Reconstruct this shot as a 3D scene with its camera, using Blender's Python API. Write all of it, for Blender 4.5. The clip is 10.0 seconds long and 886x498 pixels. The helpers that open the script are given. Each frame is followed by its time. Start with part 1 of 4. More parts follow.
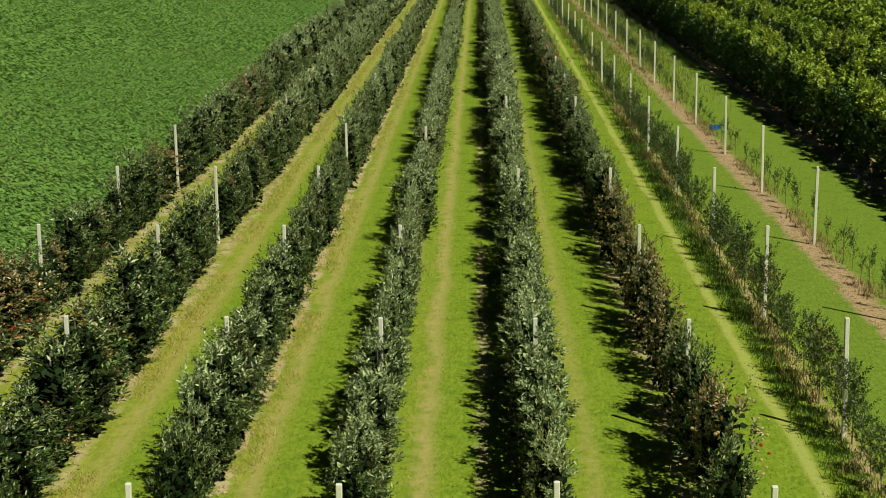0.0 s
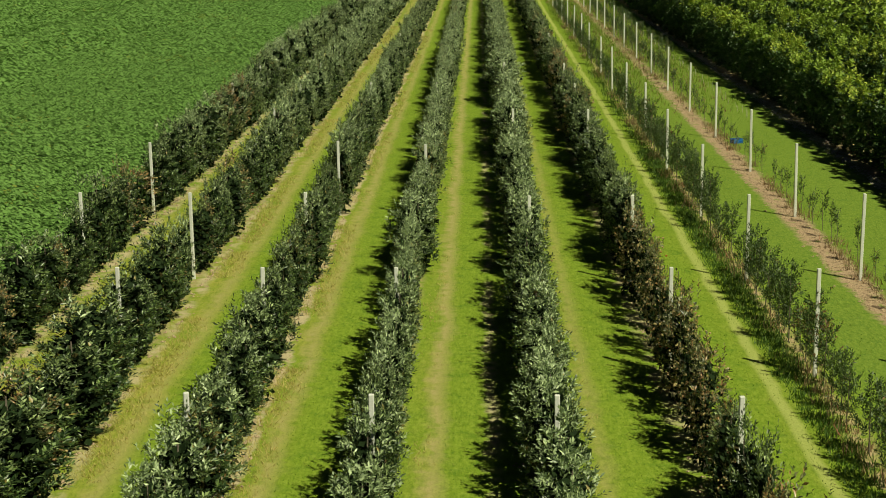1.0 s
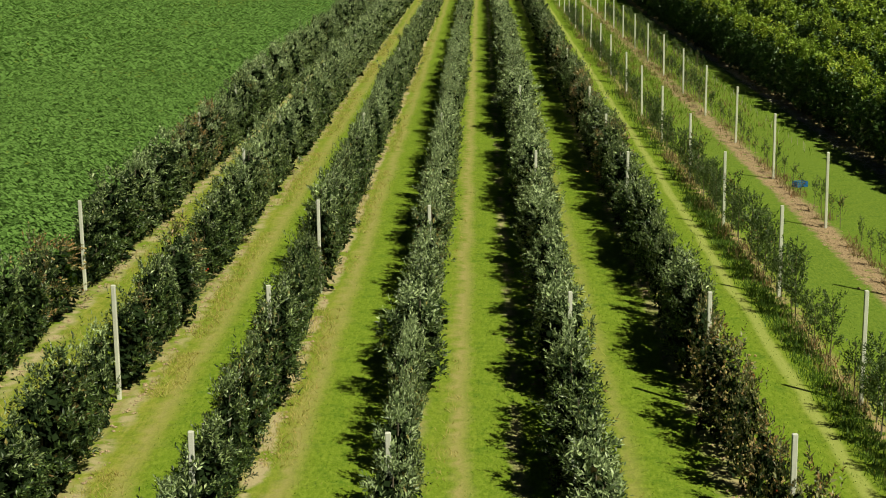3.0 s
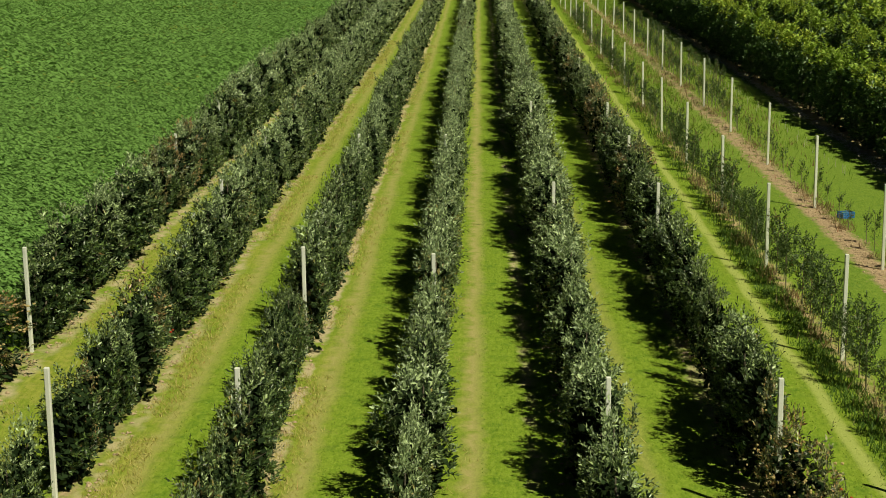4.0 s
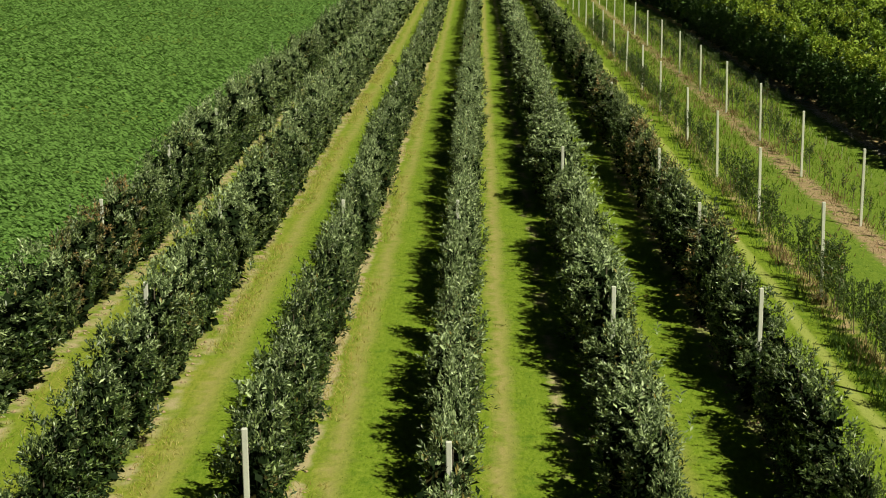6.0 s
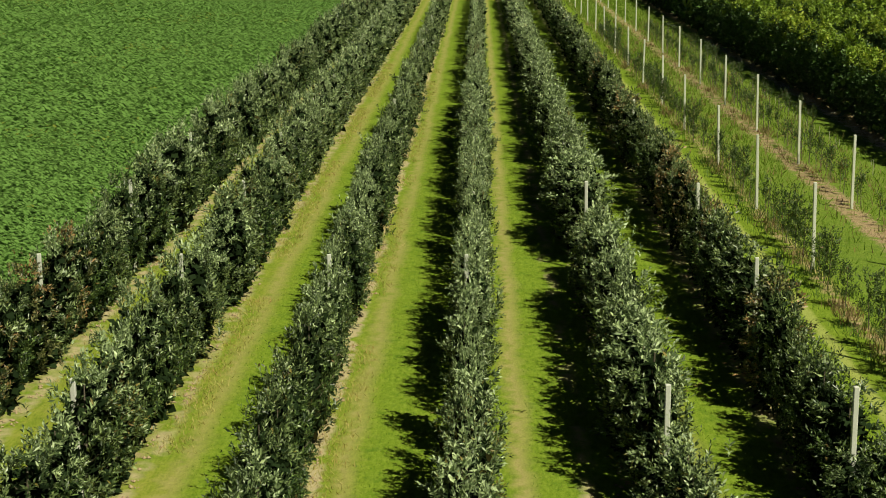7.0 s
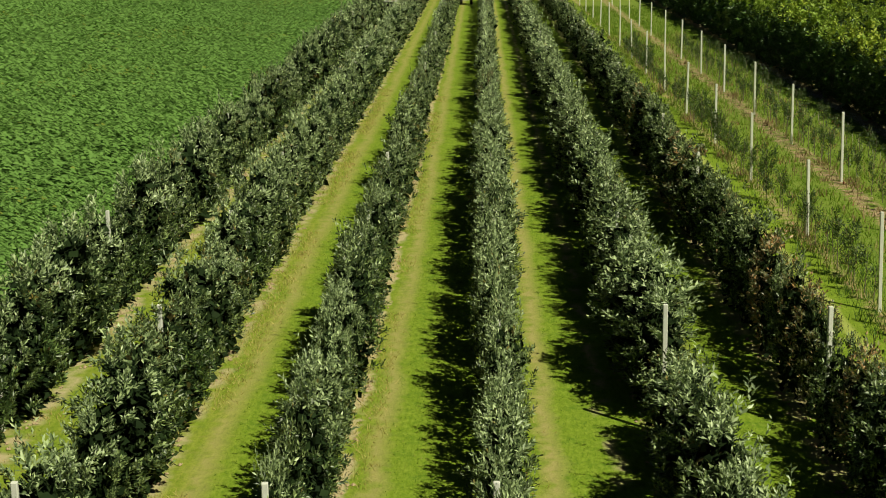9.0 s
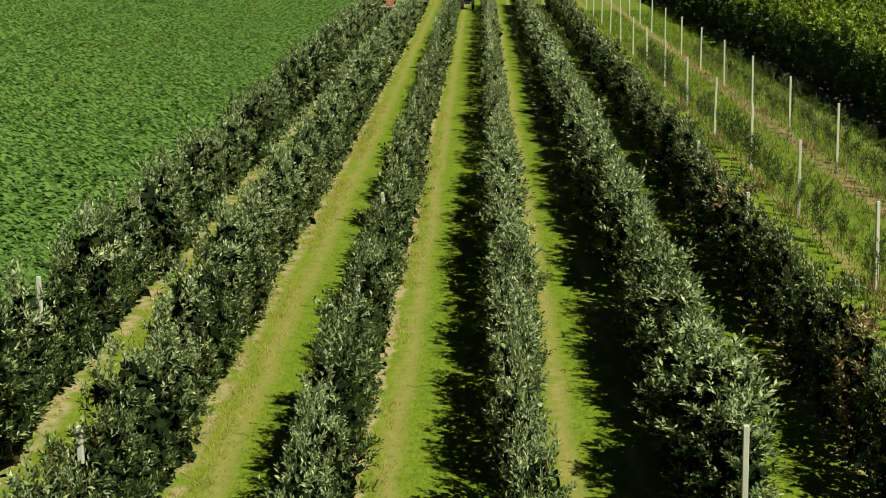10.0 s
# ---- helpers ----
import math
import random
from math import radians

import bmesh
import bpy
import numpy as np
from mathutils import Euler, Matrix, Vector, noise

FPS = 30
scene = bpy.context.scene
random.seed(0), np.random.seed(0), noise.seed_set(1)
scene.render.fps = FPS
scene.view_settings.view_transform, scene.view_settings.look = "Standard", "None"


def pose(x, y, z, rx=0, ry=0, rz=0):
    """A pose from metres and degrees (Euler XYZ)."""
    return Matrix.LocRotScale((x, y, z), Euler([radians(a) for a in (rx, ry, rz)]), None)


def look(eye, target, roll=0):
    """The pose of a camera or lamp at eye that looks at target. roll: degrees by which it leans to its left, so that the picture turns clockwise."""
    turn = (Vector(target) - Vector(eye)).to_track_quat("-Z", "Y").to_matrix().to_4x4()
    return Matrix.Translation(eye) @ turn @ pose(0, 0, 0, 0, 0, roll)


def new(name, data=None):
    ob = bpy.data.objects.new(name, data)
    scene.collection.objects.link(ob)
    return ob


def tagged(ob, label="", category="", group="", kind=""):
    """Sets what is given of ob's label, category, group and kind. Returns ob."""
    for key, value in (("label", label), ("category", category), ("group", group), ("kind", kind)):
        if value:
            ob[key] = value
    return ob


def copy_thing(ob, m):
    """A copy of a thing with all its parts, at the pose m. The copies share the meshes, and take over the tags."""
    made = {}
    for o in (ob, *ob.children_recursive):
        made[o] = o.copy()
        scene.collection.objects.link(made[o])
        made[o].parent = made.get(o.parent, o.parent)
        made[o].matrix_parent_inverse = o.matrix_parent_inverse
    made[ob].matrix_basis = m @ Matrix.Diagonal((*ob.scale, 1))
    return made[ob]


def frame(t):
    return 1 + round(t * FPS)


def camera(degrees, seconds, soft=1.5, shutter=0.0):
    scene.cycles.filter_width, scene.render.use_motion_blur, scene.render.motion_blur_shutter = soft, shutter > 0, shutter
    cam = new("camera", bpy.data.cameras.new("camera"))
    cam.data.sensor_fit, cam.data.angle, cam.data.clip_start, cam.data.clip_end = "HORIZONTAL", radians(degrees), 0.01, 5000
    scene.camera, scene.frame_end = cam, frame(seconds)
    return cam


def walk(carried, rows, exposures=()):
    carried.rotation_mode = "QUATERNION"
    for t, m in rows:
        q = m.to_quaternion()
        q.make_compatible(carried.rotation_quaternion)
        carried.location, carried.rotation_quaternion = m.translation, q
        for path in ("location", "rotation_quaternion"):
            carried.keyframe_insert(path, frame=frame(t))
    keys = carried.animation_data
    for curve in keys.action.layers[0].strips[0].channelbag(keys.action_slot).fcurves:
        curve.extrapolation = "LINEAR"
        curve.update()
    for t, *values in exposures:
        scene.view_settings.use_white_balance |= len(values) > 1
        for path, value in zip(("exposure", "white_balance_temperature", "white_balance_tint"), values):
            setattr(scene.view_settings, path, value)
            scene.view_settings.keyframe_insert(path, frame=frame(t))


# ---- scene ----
FOV = 31.0
cam = camera(FOV, 10.0, soft=1.0)
# seconds, eye x, y, z, heading to the right, tilt down, lean to the left
ROWS = [
    (0.0, 0.433, -22.638, 11.104, -1.310, 12.175, -0.146),
    (0.5, 0.338, -19.785, 11.044, -1.298, 12.200, -0.150),
    (1.0, 0.240, -16.871, 10.998, -1.300, 12.213, -0.135),
    (1.5, 0.134, -13.888, 10.961, -1.307, 12.218, -0.107),
    (2.0, 0.014, -10.829, 10.929, -1.313, 12.220, -0.071),
    (2.5, -0.121, -7.691, 10.897, -1.314, 12.222, -0.032),
    (3.0, -0.268, -4.472, 10.865, -1.308, 12.226, 0.006),
    (3.5, -0.427, -1.173, 10.829, -1.296, 12.231, 0.041),
    (4.0, -0.593, 2.202, 10.790, -1.279, 12.237, 0.068),
    (4.5, -0.763, 5.650, 10.746, -1.261, 12.244, 0.088),
    (5.0, -0.931, 9.166, 10.697, -1.245, 12.250, 0.096),
    (5.5, -1.094, 12.744, 10.645, -1.235, 12.254, 0.094),
    (6.0, -1.248, 16.376, 10.589, -1.234, 12.254, 0.080),
    (6.5, -1.391, 20.055, 10.530, -1.244, 12.248, 0.054),
    (7.0, -1.521, 23.774, 10.471, -1.265, 12.237, 0.017),
    (7.5, -1.641, 27.526, 10.411, -1.297, 12.219, -0.030),
    (8.0, -1.753, 31.305, 10.353, -1.336, 12.195, -0.085),
    (8.5, -1.864, 35.104, 10.296, -1.377, 12.167, -0.146),
    (9.0, -1.984, 38.919, 10.243, -1.408, 12.139, -0.210),
    (9.5, -2.128, 42.747, 10.192, -1.419, 12.114, -0.276),
    (10.0, -2.313, 46.585, 10.146, -1.390, 12.099, -0.338),
]


def flown(x, y, z, heading, tilt, lean):
    a, b = radians(heading), radians(tilt)
    ahead = Vector((math.sin(a) * math.cos(b), math.cos(a) * math.cos(b), -math.sin(b)))
    return look((x, y, z), Vector((x, y, z)) + ahead * 10, lean)


walk(cam, [(t, flown(*row)) for t, *row in ROWS], exposures=[(0.0, -0.19, 7300, -7.0)])

# ---- world and sun ----
SUN_AZIMUTH, SUN_HEIGHT = 137.0, 51.5  # clockwise from the rows' direction; above the horizon
world = bpy.data.worlds.new("sky")
scene.world = world
world.use_nodes = True
wn = world.node_tree
sky = wn.nodes.new("ShaderNodeTexSky")
sky.sky_type, sky.sun_disc = "NISHITA", False
sky.sun_elevation, sky.sun_rotation = radians(SUN_HEIGHT), radians(SUN_AZIMUTH)
sky.air_density, sky.dust_density = 0.08, 0.05
background = wn.nodes["Background"]
background.inputs["Strength"].default_value = 0.05
wn.links.new(sky.outputs["Color"], background.inputs["Color"])

sun_data = bpy.data.lights.new("sun", "SUN")
sun_data.energy, sun_data.angle, sun_data.color = 5.0, radians(0.53), (1.0, 0.94, 0.80)
sun = new("sun", sun_data)
to_sun = Vector((math.sin(radians(SUN_AZIMUTH)) * math.cos(radians(SUN_HEIGHT)), math.cos(radians(SUN_AZIMUTH)) * math.cos(radians(SUN_HEIGHT)), math.sin(radians(SUN_HEIGHT))))
sun.matrix_world = look(to_sun * 300, (0, 0, 0))

# ---- plan ----
GAP = 3.3                                         # row to row
ROW_X = [(k - 3.5) * GAP for k in range(8)]       # eight trellis rows
POST_STEP, POST_TOP = 9.87, 2.63
NEAR, FAR = 2.0, 214.0                           # where the rows begin and end
BLOCK_X = [17.25 + 4.5 * k for k in range(7)]      # the tall orchard block beside them
rng = np.random.default_rng(7)


# ---- materials ----
class Nodes:
    """Short hands for a node tree."""

    def __init__(self, name):
        self.material = bpy.data.materials.new(name)
        self.material.use_nodes = True
        self.tree = self.material.node_tree
        self.shader = self.tree.nodes["Principled BSDF"]
        self.out = self.tree.nodes["Material Output"]

    def add(self, kind, **inputs):
        node = self.tree.nodes.new(kind)
        for key, value in inputs.items():
            self.put(node.inputs[key.replace("_", " ")], value)
        return node

    def put(self, socket, value):
        if isinstance(value, bpy.types.NodeSocket):
            self.tree.links.new(value, socket)
        else:
            socket.default_value = value

    def math(self, operation, a, b=0.0, c=0.0, clamp=False):
        node = self.tree.nodes.new("ShaderNodeMath")
        node.operation, node.use_clamp = operation, clamp
        for socket, value in zip(node.inputs, (a, b, c)):
            self.put(socket, value)
        return node.outputs[0]

    def mix(self, fac, a, b):
        node = self.tree.nodes.new("ShaderNodeMix")
        node.data_type = "RGBA"
        self.put(node.inputs[0], fac)
        self.put(node.inputs[6], (*a, 1) if isinstance(a, tuple) else a)
        self.put(node.inputs[7], (*b, 1) if isinstance(b, tuple) else b)
        return node.outputs[2]

    def noise(self, vector, scale, detail=3.0, rough=0.55):
        node = self.add("ShaderNodeTexNoise", Vector=vector, Scale=scale, Detail=detail, Roughness=rough)
        return node.outputs["Fac"]

    def place(self):
        return self.add("ShaderNodeNewGeometry").outputs["Position"]

    def island(self):
        return self.add("ShaderNodeNewGeometry").outputs["Random Per Island"]

    def steps(self, value, low, high):
        node = self.add("ShaderNodeMapRange", Value=value)
        for key, number in (("From Min", low), ("From Max", high)):
            self.put(node.inputs[key], number)
        return node.outputs[0]

    def surface(self, color, rough=0.6, specular=0.5, bump=None, height=0.01, strength=0.5, metal=0.0):
        self.put(self.shader.inputs["Base Color"], (*color, 1) if isinstance(color, tuple) else color)
        self.put(self.shader.inputs["Roughness"], rough)
        self.put(self.shader.inputs["Specular IOR Level"], specular)
        self.put(self.shader.inputs["Metallic"], metal)
        if bump is not None:
            node = self.add("ShaderNodeBump", Height=bump, Distance=height, Strength=strength)
            self.tree.links.new(node.outputs[0], self.shader.inputs["Normal"])
        return self.material

    def thin(self, color, share):
        """Some of the light passes through the leaf."""
        glow = self.add("ShaderNodeBsdfTranslucent")
        self.put(glow.inputs["Color"], (*color, 1) if isinstance(color, tuple) else color)
        both = self.add("ShaderNodeMixShader")
        self.put(both.inputs[0], share)
        self.tree.links.new(self.shader.outputs[0], both.inputs[1])
        self.tree.links.new(glow.outputs[0], both.inputs[2])
        self.tree.links.new(both.outputs[0], self.out.inputs["Surface"])
        return self.material


def leaf_material(name, dark, light, odd, odd_share, rough=0.42, specular=0.5, share=0.22, patch=0.25, patch_low=0.56, patch_high=0.7, lean=1.0):
    """Leaves: each its own tone, odd-coloured ones gathered in patches."""
    n = Nodes(name)
    where, chance = n.place(), n.island()
    tone = n.mix(n.math("POWER", chance, lean), dark, light)
    drift = n.noise(where, 0.5, 2.0)
    tone = n.mix(n.math("MULTIPLY", n.steps(drift, 0.45, 0.7), 0.4), tone, tuple(0.65 * a + 0.35 * b for a, b in zip(dark, light)))
    spots = n.steps(n.noise(where, patch, 2.0), patch_low, patch_high)
    second = n.math("FRACT", n.math("MULTIPLY", chance, 37.7))
    pick = n.math("LESS_THAN", second, n.math("ADD", n.math("MULTIPLY", spots, odd_share), odd_share * 0.02))
    tone = n.mix(pick, tone, odd)
    n.surface(tone, rough, specular)
    return n.thin(tone, share)


M = {}
M["apple_leaf"] = leaf_material("apple_leaf", (0.011, 0.033, 0.007), (0.24, 0.35, 0.105), (0.20, 0.13, 0.05), 0.25, rough=0.4, specular=0.85, share=0.05, lean=2.5, patch_low=0.6, patch_high=0.75)
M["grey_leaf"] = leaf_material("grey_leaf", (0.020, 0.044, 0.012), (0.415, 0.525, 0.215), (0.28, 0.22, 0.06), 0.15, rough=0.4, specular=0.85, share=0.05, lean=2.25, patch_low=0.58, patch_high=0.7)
M["fruit_leaf"] = leaf_material("fruit_leaf", (0.034, 0.045, 0.016), (0.36, 0.36, 0.15), (0.42, 0.25, 0.11), 0.3, rough=0.4, specular=0.9, share=0.05, lean=1.7, patch_low=0.35, patch_high=0.55)
# pale shoot tips on the crests, lightened further as if in the sun
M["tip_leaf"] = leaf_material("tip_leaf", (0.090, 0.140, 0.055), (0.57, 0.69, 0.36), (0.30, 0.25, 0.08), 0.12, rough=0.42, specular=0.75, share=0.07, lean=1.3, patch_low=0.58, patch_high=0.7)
# near-black: the shade deep inside the crowns, put into the leaf colour
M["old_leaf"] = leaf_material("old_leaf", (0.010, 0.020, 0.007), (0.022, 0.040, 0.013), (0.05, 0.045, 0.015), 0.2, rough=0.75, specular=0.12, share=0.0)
M["young_leaf"] = leaf_material("young_leaf", (0.022, 0.054, 0.013), (0.13, 0.19, 0.055), (0.22, 0.12, 0.05), 0.3, rough=0.4, specular=0.7)
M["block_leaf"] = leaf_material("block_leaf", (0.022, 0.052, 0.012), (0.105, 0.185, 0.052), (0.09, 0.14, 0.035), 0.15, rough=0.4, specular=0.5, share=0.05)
# fresh shoots along the block's crests, with the sun on them painted in
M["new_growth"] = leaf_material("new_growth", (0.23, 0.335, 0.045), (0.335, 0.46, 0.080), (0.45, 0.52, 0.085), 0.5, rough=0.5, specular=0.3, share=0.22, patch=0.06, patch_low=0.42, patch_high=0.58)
M["soy_leaf"] = leaf_material("soy_leaf", (0.172, 0.318, 0.080), (0.220, 0.378, 0.102), (0.25, 0.30, 0.06), 0.2, rough=0.5, specular=0.3, patch=0.06)
M["grass_blade"] = leaf_material("grass_blade", (0.13, 0.24, 0.020), (0.27, 0.385, 0.045), (0.38, 0.34, 0.11), 0.35, rough=0.6, patch=0.4, share=0.45)
M["dry_blade"] = leaf_material("dry_blade", (0.40, 0.36, 0.09), (0.70, 0.60, 0.24), (0.58, 0.40, 0.16), 0.4, share=0.4, rough=0.7, patch=0.5)
M["rank_blade"] = leaf_material("rank_blade", (0.045, 0.110, 0.014), (0.15, 0.245, 0.035), (0.30, 0.26, 0.09), 0.3, rough=0.6, patch=0.5, share=0.3)
M["red_weed"] = leaf_material("red_weed", (0.17, 0.12, 0.06), (0.42, 0.29, 0.15), (0.36, 0.14, 0.08), 0.35, rough=0.7, patch=0.8)


def bark_material():
    n = Nodes("bark")
    grain = n.noise(n.place(), 40.0, 4.0)
    return n.surface(n.mix(grain, (0.10, 0.08, 0.06), (0.26, 0.22, 0.18)), 0.85, 0.3, grain, 0.01)


def concrete_material():
    n = Nodes("concrete")
    where = n.place()
    tone = n.mix(n.noise(where, 5.0, 4.0), (0.66, 0.66, 0.62), (0.84, 0.84, 0.80))
    grain = n.noise(where, 90.0, 3.0)
    tone = n.mix(n.steps(grain, 0.62, 0.75), tone, (0.34, 0.33, 0.30))
    return n.surface(tone, 0.85, 0.3, grain, 0.004)


M["bark"], M["concrete"] = bark_material(), concrete_material()


def ground_material():
    """Lanes of mown grass with dry wheel tracks, and bare earth under the rows."""
    n = Nodes("ground")
    where = n.place()
    split = n.add("ShaderNodeSeparateXYZ", Vector=where)
    x, y = split.outputs[0], split.outputs[1]
    coarse, middle, fine = n.noise(where, 0.35, 3.0), n.noise(where, 2.2, 4.0), n.noise(where, 24.0, 4.0, 0.65)
    wander = n.math("ADD", n.math("MULTIPLY", n.math("SUBTRACT", coarse, 0.5), 0.55), n.math("MULTIPLY", n.math("SUBTRACT", middle, 0.5), 0.55))
    bent = n.math("ADD", x, wander)

    def band(centre, half, soft):
        off = n.math("ABSOLUTE", n.math("SUBTRACT", bent, centre))
        return n.steps(off, half + soft, half - soft)

    green = n.mix(middle, (0.115, 0.208, 0.014), (0.200, 0.295, 0.025))
    green = n.mix(n.steps(fine, 0.35, 0.75), green, (0.25, 0.34, 0.034))
    dry = n.mix(fine, (0.18, 0.225, 0.022), (0.42, 0.40, 0.080))
    stretch = n.add("ShaderNodeVectorMath", Vector=where)
    stretch.operation = "MULTIPLY"
    stretch.inputs[1].default_value = (7.0, 0.9, 1.0)
    streak = n.noise(stretch.outputs[0], 1.0, 4.0, 0.6)
    dry = n.mix(n.math("MULTIPLY", n.steps(streak, 0.45, 0.7), 0.7), dry, (0.50, 0.43, 0.12))
    dry = n.mix(n.math("MULTIPLY", n.steps(streak, 0.48, 0.3), 0.7), dry, (0.15, 0.215, 0.022))
    green = n.mix(n.math("MULTIPLY", n.steps(streak, 0.5, 0.72), 0.35), green, (0.30, 0.38, 0.05))
    sand = n.mix(fine, (0.32, 0.28, 0.10), (0.50, 0.44, 0.18))
    soil = n.mix(fine, (0.26, 0.18, 0.095), (0.66, 0.50, 0.31))
    green = n.mix(n.math("MULTIPLY", n.steps(n.noise(where, 1.6, 5.0, 0.6), 0.52, 0.68), 0.6), green, (0.080, 0.175, 0.014))
    green = n.mix(n.math("MULTIPLY", n.steps(n.noise(where, 6.0, 4.0, 0.6), 0.5, 0.66), 0.35), green, (0.33, 0.41, 0.06))
    green = n.mix(n.math("MULTIPLY", n.steps(bent, 8.4, 9.2), 0.45), green, n.mix(middle, (0.080, 0.155, 0.028), (0.16, 0.245, 0.055)))
    blade = n.add("ShaderNodeVectorMath", Vector=where)
    blade.operation = "MULTIPLY"
    blade.inputs[1].default_value = (1.0, 0.3, 1.0)
    fleck = n.noise(blade.outputs[0], 13.0, 5.0, 0.7)
    green = n.mix(n.math("MULTIPLY", n.steps(fleck, 0.5, 0.66), 0.55), green, (0.30, 0.39, 0.06))
    green = n.mix(n.math("MULTIPLY", n.steps(fleck, 0.48, 0.34), 0.6), green, (0.085, 0.17, 0.012))
    dry = n.mix(n.math("MULTIPLY", n.steps(fleck, 0.48, 0.36), 0.5), dry, (0.16, 0.19, 0.03))
    tone = green
    # dry worn stretches beside the wheel tracks: centre, half width, strength
    worn = n.math("SUBTRACT", 1.0, n.math("MULTIPLY", n.steps(y, 22.0, 70.0), 0.42))
    clump = n.noise(where, 3.2, 3.0, 0.6)
    dry = n.mix(n.math("MULTIPLY", n.steps(clump, 0.5, 0.66), 0.65), dry, n.mix(fine, (0.42, 0.34, 0.08), (0.62, 0.51, 0.18)))
    for centre, half, strength in DRY_BANDS:
        tone = n.mix(n.math("MULTIPLY", band(centre, half, 0.3), n.math("MULTIPLY", n.math("MULTIPLY", n.steps(coarse, 0.2, 0.6), worn), strength)), tone, dry)
    for centre, half, strength in TRACK_BANDS:
        tone = n.mix(n.math("MULTIPLY", band(centre, half, 0.16), n.math("MULTIPLY", n.steps(middle, 0.15, 0.6), strength)), tone, sand)
    for k, centre in enumerate(ROW_X):
        if k == 7:  # a broad broken strip of turned reddish earth, grown over further on
            bare = n.math("MULTIPLY", band(centre - 0.1, 0.41, 0.14), n.steps(n.math("SUBTRACT", middle, n.math("MULTIPLY", n.steps(y, 55.0, 105.0), 0.12)), 0.30, 0.42))
            turned_earth = n.mix(n.steps(fine, 0.3, 0.7), (0.27, 0.17, 0.10), (0.62, 0.46, 0.31))
            tone = n.mix(bare, tone, n.mix(n.steps(n.noise(where, 7.0, 3.0), 0.56, 0.64), turned_earth, (0.15, 0.10, 0.055)))
            continue
        bare = n.math("MULTIPLY", band(centre, 0.2, 0.15), n.steps(middle, 0.38, 0.56))
        tone = n.mix(n.math("MULTIPLY", bare, n.steps(y, -1.0, 1.0)), tone, soil)
    broken = n.steps(n.noise(where, 0.9, 2.0), 0.42, 0.54)
    for centre, half, strength in SAND_EDGES:
        tone = n.mix(n.math("MULTIPLY", band(centre, half, 0.1), n.math("MULTIPLY", n.math("MULTIPLY", broken, n.steps(middle, 0.3, 0.5)), strength)), tone, n.mix(fine, (0.40, 0.33, 0.18), (0.64, 0.54, 0.35)))
    thread = n.math("ABSOLUTE", n.math("SUBTRACT", n.math("ADD", x, n.math("MULTIPLY", n.math("SUBTRACT", coarse, 0.5), 0.4)), 7.08))
    tone = n.mix(n.math("MULTIPLY", n.steps(thread, 0.2, 0.08), 0.85), tone, n.mix(fine, (0.34, 0.40, 0.09), (0.48, 0.50, 0.17)))
    # the unkempt far end of the young rows
    rough = n.math("MULTIPLY", n.math("MULTIPLY", n.steps(bent, 7.6, 8.4), n.steps(bent, 15.0, 14.4)), n.steps(y, 60.0, 100.0))
    tone = n.mix(n.math("MULTIPLY", rough, n.math("MULTIPLY", n.steps(clump, 0.45, 0.6), 0.5)), tone, n.mix(fine, (0.16, 0.19, 0.035), (0.38, 0.36, 0.13)))
    for k, centre in enumerate(BLOCK_X):
        start = 30.0 + 10.0 * max(k - 1, 0)
        tone = n.mix(n.math("MULTIPLY", band(centre, 0.9, 0.4), n.math("MULTIPLY", n.steps(y, start - 1.0, start + 1.5), n.steps(middle, 0.2, 0.45))), tone, soil)
    field = n.steps(bent, FIELD_EDGE + 0.3, FIELD_EDGE - 0.3)
    tone = n.mix(field, tone, n.mix(fine, (0.07, 0.15, 0.03), (0.12, 0.21, 0.05)))
    tuft = n.noise(where, 5.5, 3.0, 0.6)
    tone = n.mix(n.math("MULTIPLY", n.math("MULTIPLY", n.steps(tuft, 0.55, 0.7), 0.15), n.math("SUBTRACT", 1.0, field)), tone, (0.31, 0.39, 0.045))
    relief = n.math("ADD", n.math("MULTIPLY", fine, 0.5), n.math("MULTIPLY", tuft, 1.2))
    return n.surface(tone, 0.9, 0.2, relief, 0.05, 0.6)


FIELD_EDGE = -12.9
DRY_BANDS = [(-10.3, 0.8, 0.7), (-7.45, 0.6, 0.75), (-4.15, 0.4, 0.6), (-0.85, 0.35, 0.4), (2.65, 0.25, 0.4), (7.08, 0.15, 0.4)]
# pale worn earth beside the feet of the rows
SAND_EDGES = [(ROW_X[0] + 0.45, 0.2, 1.0), (ROW_X[1] + 0.42, 0.16, 0.9), (ROW_X[2] + 0.38, 0.11, 2.5), (ROW_X[4] - 1.08, 0.12, 0.9), (ROW_X[5] - 0.35, 0.3, 0.7)]
TRACK_BANDS = [(-7.1, 0.18, 0.75), (-3.95, 0.16, 0.9), (-0.68, 0.16, 1.05), (2.75, 0.13, 0.6)]
M["ground"] = ground_material()


def plain_material(name, dark, light, rough, specular=0.5, scale=12.0, metal=0.0):
    """Paint, skin or rubber with slight wear."""
    n = Nodes(name)
    grain = n.noise(n.place(), scale, 4.0)
    return n.surface(n.mix(grain, dark, light), rough, specular, grain, 0.002, 0.3, metal)


